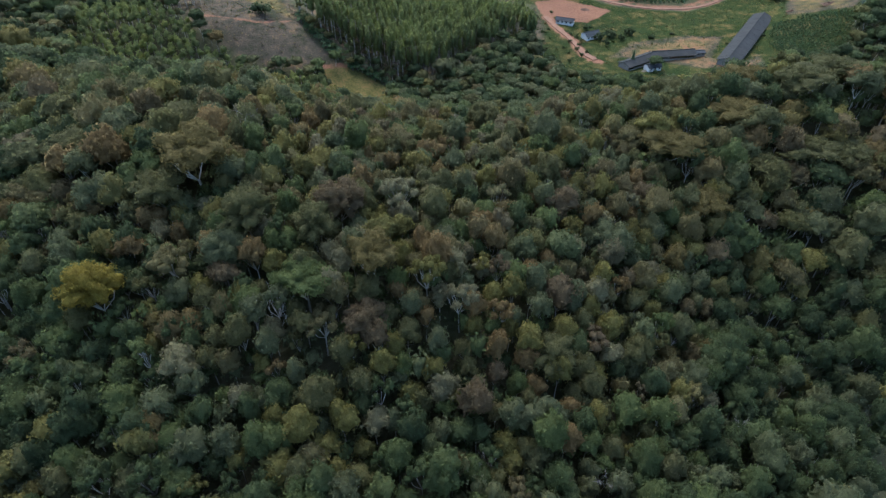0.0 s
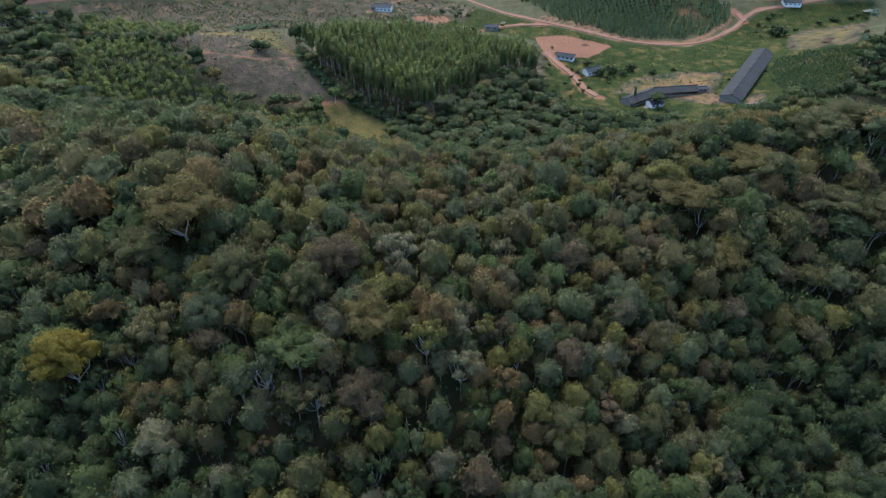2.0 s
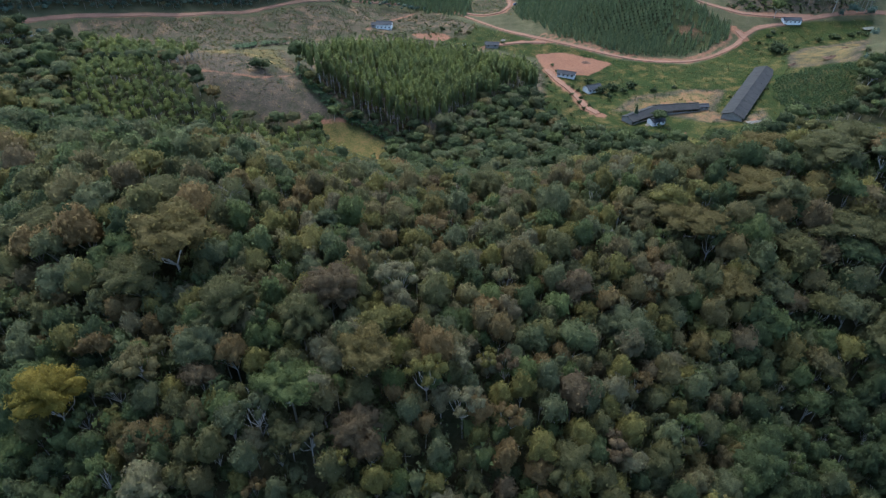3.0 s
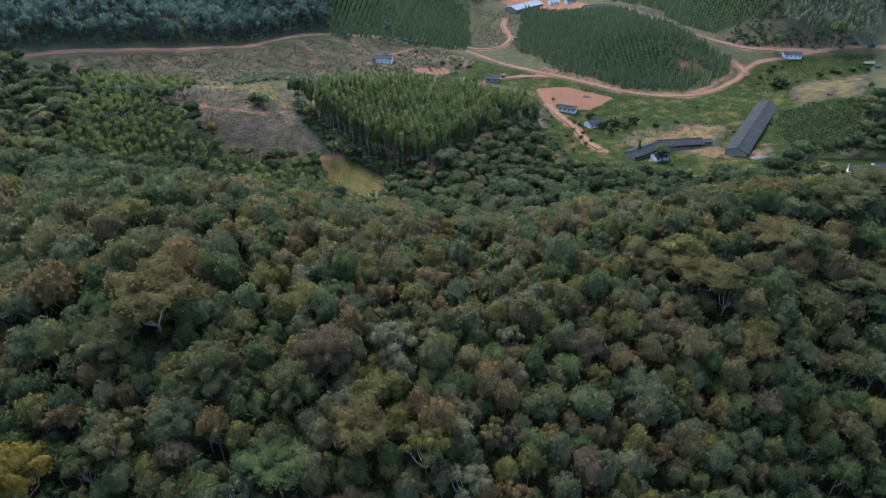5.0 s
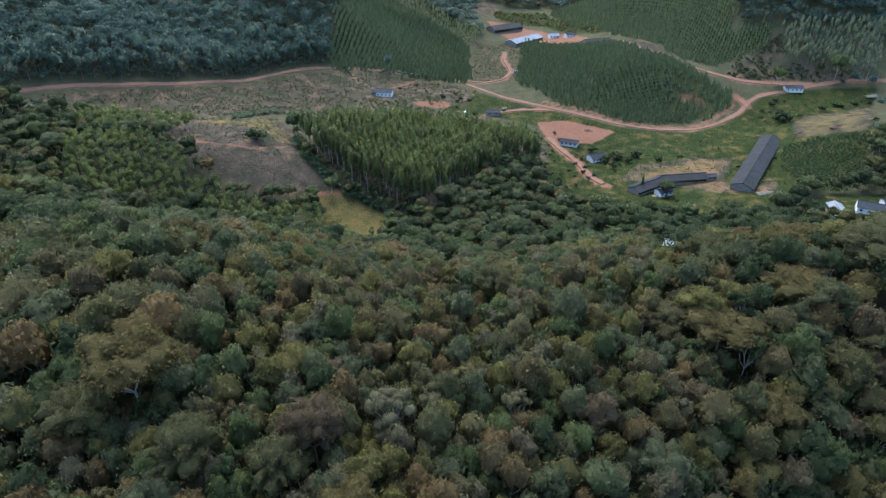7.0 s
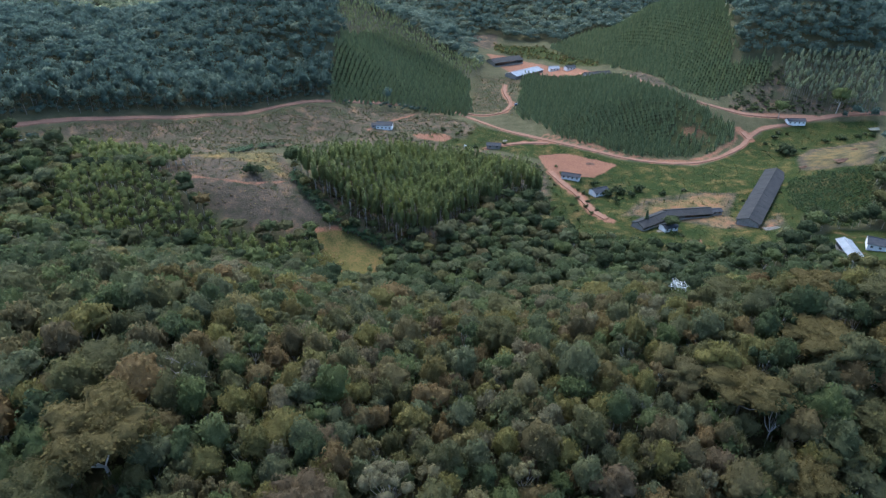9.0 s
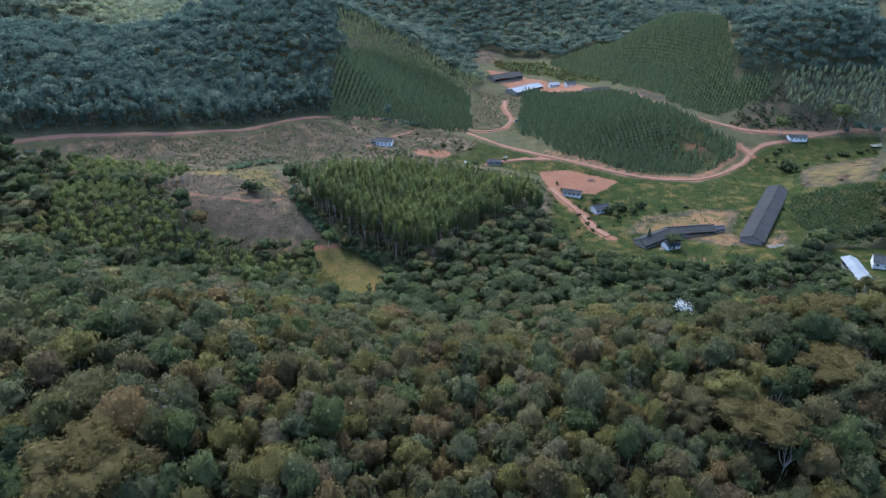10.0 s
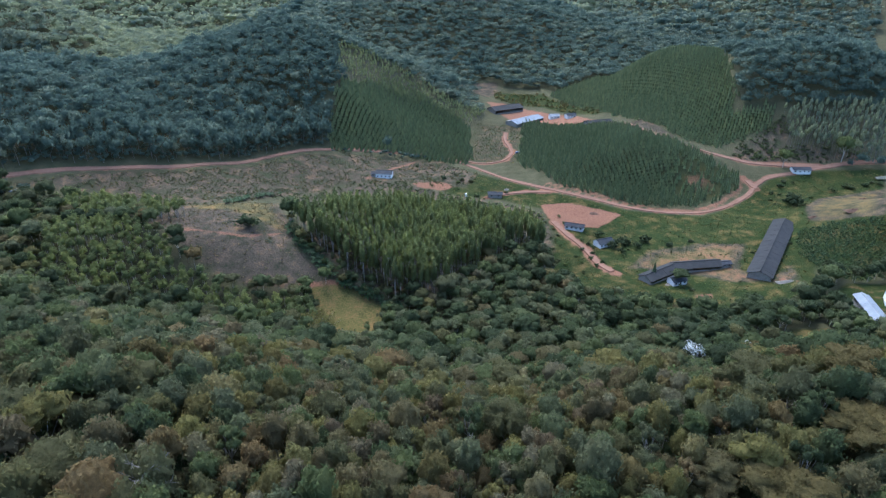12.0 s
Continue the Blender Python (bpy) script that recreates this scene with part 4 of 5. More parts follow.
def plantations():
    parts = [eucalyptus(70) for _ in range(5)]
    skirts = [eucalyptus(90, True) for _ in range(5)]
    euc = [joined(*p) for p in parts + skirts]
    x, y = rows_in(STAND, *box_of(STAND), 3.1, 2.8, 12, 0.7)
    h = rng.uniform(16, 21, len(x)) + 2.5 * patchy(x, y, 25, 8.0)
    # the front rows stand as single trees
    edge = (inside(x, y, STAND, 5.0) < 0.85) & (y < 345)
    edge &= np.cumsum(edge) <= 110
    kinds = []
    for i in np.nonzero(edge)[0]:
        m = pose(float(x[i]), float(y[i]), float(land(x[i], y[i])), 0, 0, i * 47 % 360) @ Matrix.Diagonal((h[i], h[i], h[i], 1))
        if len(kinds) < 5:
            base = new("eucalyptus")
            crown, stem = skirts[len(kinds)]
            part("crown", one_mesh("crown", crown, leaf_euc, 0.1 + 0.13 * len(kinds)), base)
            part("trunk", one_mesh("trunk", stem, bark_pale), base, "slender pale straight trunk")
            base.matrix_basis = m
            kinds.append(base)
            ob = base
        else:
            ob = kinds[i % 5]
            ob = copy_thing(ob, m @ Matrix.Diagonal([1 / v for v in ob.scale] + [1]))
        tagged(ob, "tall slender eucalyptus with a bare pale trunk", "tree", "eucalyptus at the edge of the stand")
    x, y, h = x[~edge], y[~edge], h[~edge]
    k = len(x)
    who = rng.integers(0, 5, k) + 5 * (inside(x, y, STAND, 5.0) < 0.98)
    scatter("eucalyptus_stand", euc, who, x, y, land(x, y), h * 1.0, rng.uniform(0, 6, k), 0.3 + 0.5 * rng.random(k), [leaf_euc, bark_pale], "tall planted eucalyptus trees with thin pale trunks", "plantation", h)
    for outline, label in ((LEFT_EUC, "light green young eucalyptus stand on the slope"), (LEFT_STRIP, "strip of young eucalyptus beside the clearing")):
        x, y = rows_in(outline, *box_of(outline), 3.7, 3.4, 25, 0.9)
        k = len(x)
        h = rng.uniform(9, 13, k)
        scatter("eucalyptus_stand", euc, rng.integers(0, 5, k), x, y, land(x, y) - 2, h * 2.1, rng.uniform(0, 6, k), 0.35 + 0.5 * rng.random(k), [leaf_euc, bark_pale], label, "plantation", h)
    yt = [(co, tris, np.zeros(len(tris), int)) for co, tris in (young_tree(26) for _ in range(4))]
    for outline, dx, dy, turn, lo, hi, fat, tone, label in (
            (CONE_HILL, 3.1, 2.3, 8, 4.2, 6.2, 1.1, 0.45, "rows of pointed young plantation trees on the knoll"),
            (PINE, 3.2, 2.6, -10, 4.6, 6.8, 1.1, 0.6, "rows of dark young plantation trees on the far slope"),
            (DOME, 3.5, 2.9, 20, 4.2, 5.8, 1.25, 0.6, "rows of lighter plantation trees on the rounded hill")):
        x, y = rows_in(outline, *box_of(outline), dx, dy, turn, 0.22)
        keep = rng.random(len(x)) > 0.6 * np.clip(1.5 - np.hypot(x - GAP[0], y - GAP[1]) / 18, 0, 1)
        x, y = x[keep], y[keep]
        k = len(x)
        h = rng.uniform(lo, hi, k)
        scatter("plantation_rows", yt, rng.integers(0, 4, k), x, y, land(x, y), h * fat, rng.uniform(0, 6, k), np.clip(rng.normal(tone, 0.15, k), 0, 1), [leaf_young], label, "plantation", h)
    # crowns on the far bank use the leaf colour with haze painted in
    for outline, lo, hi, mat, label in ((RIDGE_EUC, 7, 12, leaf_young, "light green eucalyptus along the ridge"), (TRUNK_STAND, 12, 16, leaf_far_haze, "eucalyptus with pale trunks on the far bank")):
        x, y = rows_in(outline, *box_of(outline), 3.4, 3.2, 15, 1.2)
        k = len(x)
        h = rng.uniform(lo, hi, k)
        scatter("eucalyptus_stand", euc, rng.integers(0, 5, k), x, y, land(x, y), h * 1.05, rng.uniform(0, 6, k), 0.6 + 0.4 * rng.random(k), [mat, bark_grey], label, "plantation", h)


forest()
plantations()


# ---- buildings ----
def solid(boxes, tilt=None):
    """A bmesh of boxes, each (centre, size)."""
    bm = bmesh.new()
    for (cx, cy, cz), (sx, sy, sz) in boxes:
        r = bmesh.ops.create_cube(bm, size=1)
        bmesh.ops.scale(bm, vec=(sx, sy, sz), verts=r["verts"])
        bmesh.ops.translate(bm, vec=(cx, cy, cz), verts=r["verts"])
    return bm


def piece(name, bm, mat, parent, label=""):
    me = bpy.data.meshes.new(name)
    bm.to_mesh(me)
    bm.free()
    me.materials.append(mat)
    return part(name, me, parent, label)


def prism(outline, y0, y1):
    """An outline in x and z drawn out along y."""
    bm = bmesh.new()
    a = [bm.verts.new((x, y0, z)) for x, z in outline]
    b = [bm.verts.new((x, y1, z)) for x, z in outline]
    n = len(outline)
    bm.faces.new(a)
    bm.faces.new(list(reversed(b)))
    for i in range(n):
        j = (i + 1) % n
        bm.faces.new((a[j], a[i], b[i], b[j]))
    bmesh.ops.recalc_face_normals(bm, faces=bm.faces)
    return bm


def roof_panels(parent, w, y0, y1, eave, ridge, mat, over=0.6, sheet=4.0, thick=0.12):
    """Two slopes, each laid in sheets that overlap a little, with a ridge cap."""
    half = w / 2 + over
    drop = (ridge - eave) * over / (w / 2)
    n = max(2, round((y1 - y0) / sheet))
    step = (y1 - y0) / n
    for side in (-1, 1):
        for k in range(n):
            a, b = y0 + k * step, y0 + (k + 1) * step + 0.1
            lift = 0.03 * (k % 2)
            bm = prism([(0, ridge + lift), (side * half, eave - drop + lift), (side * half, eave - drop + thick + lift), (0, ridge + thick + lift)], a, b)
            piece("roof_sheet", bm, mat, parent)
    piece("ridge_cap", prism([(-0.35, ridge + 0.02), (0, ridge + 0.18), (0.35, ridge + 0.02), (0.3, ridge + 0.16), (0, ridge + 0.32), (-0.3, ridge + 0.16)], y0 - 0.05, y1 + 0.15), mat, parent)


def open_shed(name, x, y, w, length, eave, ridge, turn, mat, label, sheet=4.0):
    """A long livestock shed: low walls, posts, gables and a sheeted roof."""
    base = tagged(new(name), label, "shed")
    base.matrix_basis = pose(x, y, float(land(x, y)) - 0.1, 0, 0, turn)
    h = length / 2
    for side in (-1, 1):
        piece("low_wall", solid([((side * w / 2, 0, 0.35), (0.15, length, 1.5))]), wall_concrete, base)
        n = max(3, round(length / 5))
        for k in range(n + 1):
            piece("post", solid([((side * (w / 2 - 0.16), -h + 0.1 + k * (length - 0.2) / n, eave / 2 - 0.1), (0.16, 0.16, eave + 0.1))]), timber, base)
    for end in (-1, 1):
        piece("gable_wall", prism([(-w / 2 + 0.1, -0.4), (w / 2 - 0.1, -0.4), (w / 2 - 0.1, eave - 0.1), (0, ridge - 0.15), (-w / 2 + 0.1, eave - 0.1)], end * (h - 0.2) - 0.07, end * (h - 0.2) + 0.07), wall_concrete, base, "pale concrete gable wall")
    piece("floor", solid([((0, 0, -0.25), (w - 0.3, length - 0.6, 0.6))]), wall_concrete, base)
    roof_panels(base, w, -h - 0.4, h + 0.4, eave, ridge, mat, 0.7, sheet)
    return base


def house(name, x, y, w, length, eave, ridge, turn, mat, label, windows=3, wall=None):
    """A small farmhouse: walls with openings for door and windows, gabled roof."""
    wall = wall or wall_white
    base = tagged(new(name), label, "house")
    base.matrix_basis = pose(x, y, float(land(x, y)) - 0.1, 0, 0, turn)
    h = length / 2
    for side in (-1, 1):
        # long wall pieced round its openings
        gaps = [(-h + (k + 0.5) * length / windows, 1.1) for k in range(windows)]
        boxes, last = [], -h
        for k, (c, g) in enumerate(gaps):
            door = side == -1 and k == windows // 2
            boxes.append(((side * w / 2, (last + c - g / 2) / 2, eave / 2 - 0.25), (0.2, c - g / 2 - last, eave + 0.5)))
            if not door:
                piece("wall_below_window", solid([((side * w / 2, c, 0.3), (0.2, g, 1.6))]), wall, base)
            piece("wall_above_opening", solid([((side * w / 2, c, (eave + 2.1) / 2), (0.2, g, eave - 2.1))]), wall, base)
            last = c + g / 2
            if door:
                piece("door", solid([((side * (w / 2 - 0.04), c, 1.0), (0.06, g, 2.2))]), timber, base, "brown wooden door")
            else:
                win = piece("window", solid([((side * (w / 2 - 0.03), c, 1.6), (0.05, g, 1.0))]), glass_dark, base, "dark glazed window")
                piece("window_sill", solid([((side * (w / 2 + 0.02), c, 1.12), (0.1, g, 0.08))]), timber, win)
                piece("window_head", solid([((side * (w / 2 + 0.02), c, 2.08), (0.1, g, 0.08))]), timber, win)
                piece("mullion", solid([((side * (w / 2 + 0.02), c, 1.6), (0.08, 0.06, 0.88))]), timber, win)
        boxes.append(((side * w / 2, (last + h) / 2, eave / 2 - 0.25), (0.2, h - last, eave + 0.5)))
        for box in boxes:
            piece("wall", solid([box]), wall, base)
    for end in (-1, 1):
        piece("gable_wall", prism([(-w / 2 + 0.1, -0.5), (w / 2 - 0.1, -0.5), (w / 2 - 0.1, eave), (0, ridge - 0.1), (-w / 2 + 0.1, eave)], end * (h - 0.1) - 0.1, end * (h - 0.1) + 0.1), wall, base)
    roof_panels(base, w, -h - 0.45, h + 0.45, eave, ridge, mat, 0.5, 2.5)
    return base


open_shed("poultry_shed", 174.1, 343.5, 10.5, 80, 3.2, 5.2, -34.4, roof_dark, "very long poultry shed with a weathered dark grey roof")
open_shed("barn", 107.0, 318.5, 7.5, 24, 2.8, 4.3, -56, roof_dark, "dark grey roofed barn set at an angle to its neighbour")
open_shed("barn", 127.5, 326.5, 7.5, 24, 2.8, 4.3, -82, roof_dark, "long low barn with a dark grey roof")
house("hut", 142.3, 327.5, 4, 5, 2.3, 2.9, -82, roof_blue, "small grey-roofed hut at the end of the barn", 2, wall_concrete)
house("house", 112.5, 311, 5, 7.5, 2.5, 3.6, -70, roof_blue, "white house with a grey roof half hidden by trees")
house("house", 87.5, 356, 6.0, 9, 2.7, 4.1, -66, roof_blue, "white farmhouse with a dark blue-grey roof beside the track", 4)
house("house", 75.5, 377, 4.6, 10.5, 2.5, 3.6, -112, roof_blue, "long low white farmhouse with a grey roof by the yard", 4)
house("house", -43, 463.5, 7.5, 11, 3.4, 4.8, -95, roof_blue, "white house with a grey roof below the road", 4)
house("hut", -49.5, 463.5, 5, 5, 2.4, 3.2, -95, roof_blue, "small grey-roofed outbuilding beside the white house", 2, wall_concrete)
house("house", 249, 460, 5.5, 12, 2.7, 3.8, -92, roof_blue, "pale blue house beside the dirt road", 4)
house("hut", 33, 429, 5, 9, 2.5, 3.4, -95, roof_blue, "small blue-grey roofed hut near the side road", 2, wall_concrete)
open_shed("shed", 176.3, 267.1, 5.4, 23, 3.6, 4.6, -11.7, roof_white, "farm shed with a bright white sheet roof", 3.0)
house("house", 196.5, 277, 8, 13, 3.0, 4.6, -118, roof_blue, "white walled farm building with a dark roof", 4)
house("house", 207.5, 280, 7, 9, 3.0, 4.4, -100, roof_blue, "white annexe with a dark grey roof", 3)
open_shed("barn", 61, 668, 15, 34, 4.0, 6.5, -60, roof_dark, "big dark-roofed barn at the distant farm")
open_shed("greenhouse", 76, 626, 14, 38, 3.0, 5.0, -48, roof_white, "pale white-roofed greenhouse at the distant farm")
open_shed("barn", 129, 560, 9, 22, 3.0, 4.6, -75, roof_dark, "small dark-roofed barn at the distant farm")
house("house", 105, 634, 6, 9, 2.8, 4.2, -80, roof_white, "small pale house at the distant farm")
house("house", 118, 622, 6, 9, 2.8, 4.2, -70, roof_blue, "small grey-roofed house at the distant farm")


# ---- single plants ----
def clump(lobes, leaves, size, spread, flat=0.8):
    """A bush: lobes of leaves close to the ground."""
    out = []
    for k in range(lobes):
        a, r = k * 2.4, spread * math.sqrt(k / lobes)
        rad = rng.uniform(0.3, 0.5)
        c = np.array([r * math.cos(a), r * math.sin(a), 0.3 + rng.uniform(0, 0.25)])
        radii = np.array([rad, rad, rad * flat])
        out.append((OCT[0] * radii * 0.8 + c, OCT[1]))
        out.append(leaves_on(c, radii, leaves // lobes, size))
    return merge(out)


BUSHES = [clump(6, 150, 0.09, 0.6), clump(5, 120, 0.1, 0.55), clump(7, 170, 0.085, 0.65)]
bush_kinds = {}


def bush(x, y, radius, height, hue, label="dense rounded green bush on the grass"):
    m = pose(x, y, float(land(x, y)) - 0.1, 0, 0, (x * 31 + y * 17) % 360) @ Matrix.Diagonal((radius, radius, height, 1))
    key = (int(abs(x) + abs(y)) % 3, hue)
    if key not in bush_kinds:
        base = new("bush")
        part("foliage", one_mesh("foliage", BUSHES[key[0]], leaf_broad, tint_of(hue)), base)
        base.matrix_basis = m
        bush_kinds[key] = base
        ob = base
    else:
        ob = bush_kinds[key]
        ob = copy_thing(ob, m @ Matrix.Diagonal([1 / v for v in ob.scale] + [1]))
    return tagged(ob, label, "bush", "bushes in the valley")


def banana():
    """A banana plant 1 high: stem and long arching leaves."""
    vs, fs = [], []
    for k in range(9):
        a = k * 2.4 + rng.uniform(-0.3, 0.3)
        d, s = np.array([math.cos(a), math.sin(a), 0]), np.array([-math.sin(a), math.cos(a), 0])
        up = rng.uniform(0.25, 0.6)
        pts = [np.array([0, 0, 0.45]) + d * 0.62 * t + np.array([0, 0, up * (t * 1.6 - t * t * 1.5)]) for t in (0, 0.35, 0.7, 1.0)]
        wid = (0.03, 0.11, 0.1, 0.015)
        rows = [(p - s * w, p + s * w) for p, w in zip(pts, wid)]
        for (a0, a1), (b0, b1) in zip(rows, rows[1:]):
            n = len(vs)
            vs += [a0, a1, b1, b0]
            fs += [[n, n + 1, n + 2], [n, n + 2, n + 3]]
    return np.array(vs), np.array(fs)


BANANAS = [banana() for _ in range(3)]
banana_kinds = []


def banana_plant(x, y, height):
    m = pose(x, y, float(land(x, y)) - 0.05, 0, 0, (x * 53) % 360) @ Matrix.Diagonal((height * 1.2, height * 1.2, height, 1))
    if len(banana_kinds) < 3:
        base = new("banana_plant")
        part("leaves", one_mesh("leaves", BANANAS[len(banana_kinds)], leaf_banana, 0.4 * len(banana_kinds)), base)
        part("stem", one_mesh("stem", limb((0, 0, -0.05), (0, 0, 0.5), 0.07, 0.04, 5), bark_dark), base)
        base.matrix_basis = m
        banana_kinds.append(base)
        ob = base
    else:
        ob = banana_kinds[int(abs(x * 7)) % 3]
        ob = copy_thing(ob, m @ Matrix.Diagonal([1 / v for v in ob.scale] + [1]))
    return tagged(ob, "banana plant with broad arching green leaves", "plant", "row of banana plants")


def along(pts, step, side, each):
    p = np.array(pts, float)
    s = np.concatenate([[0], np.cumsum(np.hypot(*np.diff(p, axis=0).T))])
    for u in np.arange(0, s[-1], step):
        x, y = np.interp(u, s, p[:, 0]), np.interp(u, s, p[:, 1])
        each(float(x + rng.uniform(-side, side)), float(y + rng.uniform(-side, side)))


for line in ([(-75, 323), (-66, 303), (-58, 297), (-50, 291)], [(-47, 289), (-35, 285), (-24, 281), (-18, 280)]):
    along(line, 0.9, 1.8, lambda x, y: banana_plant(x, y, float(rng.uniform(2.6, 4.2))))
along([(-113, 347), (-112, 375), (-101, 394)], 1.2, 2.5, lambda x, y: banana_plant(x, y, float(rng.uniform(2.4, 3.6))))

leaf_white = plain_material("leaf_silver", (0.40, 0.42, 0.40), (0.64, 0.66, 0.63), 1.5, 0.8)


def pale_tree(x, y, radius, height, label):
    """A tree with silvery leaves on open limbs."""
    base = tagged(new("silver_tree"), label, "tree")
    tufts = [leaves_on(np.array([0.6 * math.cos(k * 2.4) * math.sqrt(k / 12), 0.6 * math.sin(k * 2.4) * math.sqrt(k / 12), 1.75 + 0.2 * math.sin(k * 3.1)]), np.array([0.32, 0.32, 0.22]), 26, 0.05) for k in range(12)]
    part("crown", one_mesh("crown", merge(tufts), leaf_white), base, "whitish leaves")
    part("trunk", one_mesh("trunk", near_trees[5][1], bark_pale), base)
    base.matrix_basis = pose(x, y, float(land(x, y)), 0, 0, 40) @ Matrix.Diagonal((radius, radius, height / 2.15, 1))


# trees that stand alone in the valley
forest_tree(1, "fresh", *(238.7, 464.2), 5.5, 13, "round green tree alone beside the road", "valley trees")
forest_tree(4, "fresh", *(282.4, 470.0), 6.5, 19, "tall light green tree by the road", "valley trees")
forest_tree(0, "green", *(112.9, 310.3), 4.6, 8, "broad green tree over the white house", "valley trees")
pale_tree(80.4, 214.5, 4.4, 11.0, "white-leaved tree with pale branches above dark forest")
pale_tree(102.3, 220.5, 2.8, 9.5, "small whitish tree at the forest edge")
bare(-27.1, 68.9, 4.6, 12, "whitish bare tree with twisted branches among leafy crowns", bark_white)
bare(-40.8, 107.8, 5.2, 14.5, "large grey leafless tree on the crest", bark_grey)
bare(-45.0, 104.0, 3.0, 11, "grey leafless tree beside a broad olive crown", bark_grey)
bare(25.0, 49.0, 3.6, 11, "pale leafless tree with crooked limbs", bark_grey)
bare(-38.0, 48.0, 3.4, 10, "pale leafless tree on the lower slope", bark_grey)
bare(6.0, 51.0, 3.0, 10, "slender bare tree with pale branches", bark_grey)
bare(52.0, 60.0, 3.2, 11, "bare crooked tree with whitish limbs", bark_grey)
bare(-84.0, 110.0, 4.0, 11, "bare grey tree at the dark hollow", bark_grey)
bare(12.0, 106.0, 3.0, 10, "thin grey leafless tree on the crest", bark_grey)
bare(33.0, 112.0, 3.0, 10, "thin leafless tree with pale twigs", bark_grey)


def cypress(x, y, height):
    base = tagged(new("cypress"), "narrow dark cypress in front of the barn", "tree")
    co, tris = young_tree(260)
    part("crown", one_mesh("crown", (co, tris), leaf_young, 0.0), base)
    part("trunk", one_mesh("trunk", limb((0, 0, -0.03), (0, 0, 0.3), 0.02, 0.015, 5), bark_dark), base)
    base.matrix_basis = pose(x, y, float(land(x, y))) @ Matrix.Diagonal((height * 0.95, height * 0.95, height, 1))


cypress(*(102.5, 315.8), 9)


def bamboo(x, y, radius, height):
    base = tagged(new("bamboo"), "feathery olive bamboo clump at the forest edge", "bamboo")
    culms, leaves = [], []
    for k in range(26):
        a, r = k * 2.4, 0.12 * math.sqrt(k / 26)
        foot = np.array([r * math.cos(a), r * math.sin(a), 0])
        tip = foot + np.array([math.cos(a) * 0.75 * (0.3 + k / 26), math.sin(a) * 0.75 * (0.3 + k / 26), 1.0 - 0.25 * k / 26])
        knee = foot * 0.5 + tip * 0.5 + np.array([0, 0, 0.18])
        culms += [limb(foot, knee, 0.012, 0.009, 3), limb(knee, tip, 0.009, 0.003, 3)]
        for t in (0.2, 0.5, 0.8, 1.0):
            leaves.append(leaves_on(knee * (1 - t) + tip * t, np.array([0.13, 0.13, 0.08]), 12, 0.05))
    part("leaves", one_mesh("leaves", merge(leaves), leaf_broad, 0.5), base)
    part("culms", one_mesh("culms", merge(culms), bark_pale), base)
    base.matrix_basis = pose(x, y, float(land(x, y))) @ Matrix.Diagonal((radius, radius, height, 1))


bamboo(*(-49.8, 252.1), 9, 11)

for x, y, r in ((*(91.9, 352.1), 4.5), (*(99.3, 356.6), 5.0), (*(103.9, 350.7), 4.0), (*(110.7, 358.1), 4.5), (*(94.1, 345.0), 3.5), (*(87.6, 367.2), 4.0)):
    bush(x, y, r, r * 1.15, "dark", "large dark green bush beside the farmhouse")
for x, y, r in ((*(255.9, 432.2), 4.5), (*(270.2, 437.4), 5.0), (*(283.4, 440.4), 4.0), (*(294.2, 442.4), 4.0), (*(217.0, 409.0), 4.5)):
    bush(x, y, r, r * 0.9, "green", "large rounded green bush along the field edge")
bush(*(-92.0, 311.7), 9.0, 8.0, "dark", "dense dark green thicket in the clearing")
bush(*(216.3, 405.1), 9.0, 9.0, "dark", "wide dark green thicket beside the long shed")
# bushes and small trees over the grass and along the tracks
bx, by = rows_in(VALLEY_GRASS, *box_of(VALLEY_GRASS), 11, 11, 20, 5.0)
roads_near = np.maximum.reduce([near_line(bx, by, VALLEY_ROAD, 12), near_line(bx, by, HOUSE_TRACK, 8), inside(bx, by, YARD, 1), inside(bx, by, SHED_YARD, 1), inside(bx, by, CROP, 1), inside(bx, by, HAY, 1)])
for x, y, busy in zip(bx, by, roads_near):
    if busy < 0.3 and noise.noise((x / 40, y / 40, 2.0)) + rng.uniform(-0.25, 0.25) > 0.12:
        r = float(rng.uniform(1.2, 3.0))
        bush(float(x), float(y), r, r * 1.1, ["green", "dark", "fresh", "grey", "olive"][int(rng.integers(0, 5))])
along(HOUSE_TRACK, 6, 7, lambda x, y: bush(x, y, 2.0, 2.4, "green", "green bush beside the dirt track"))


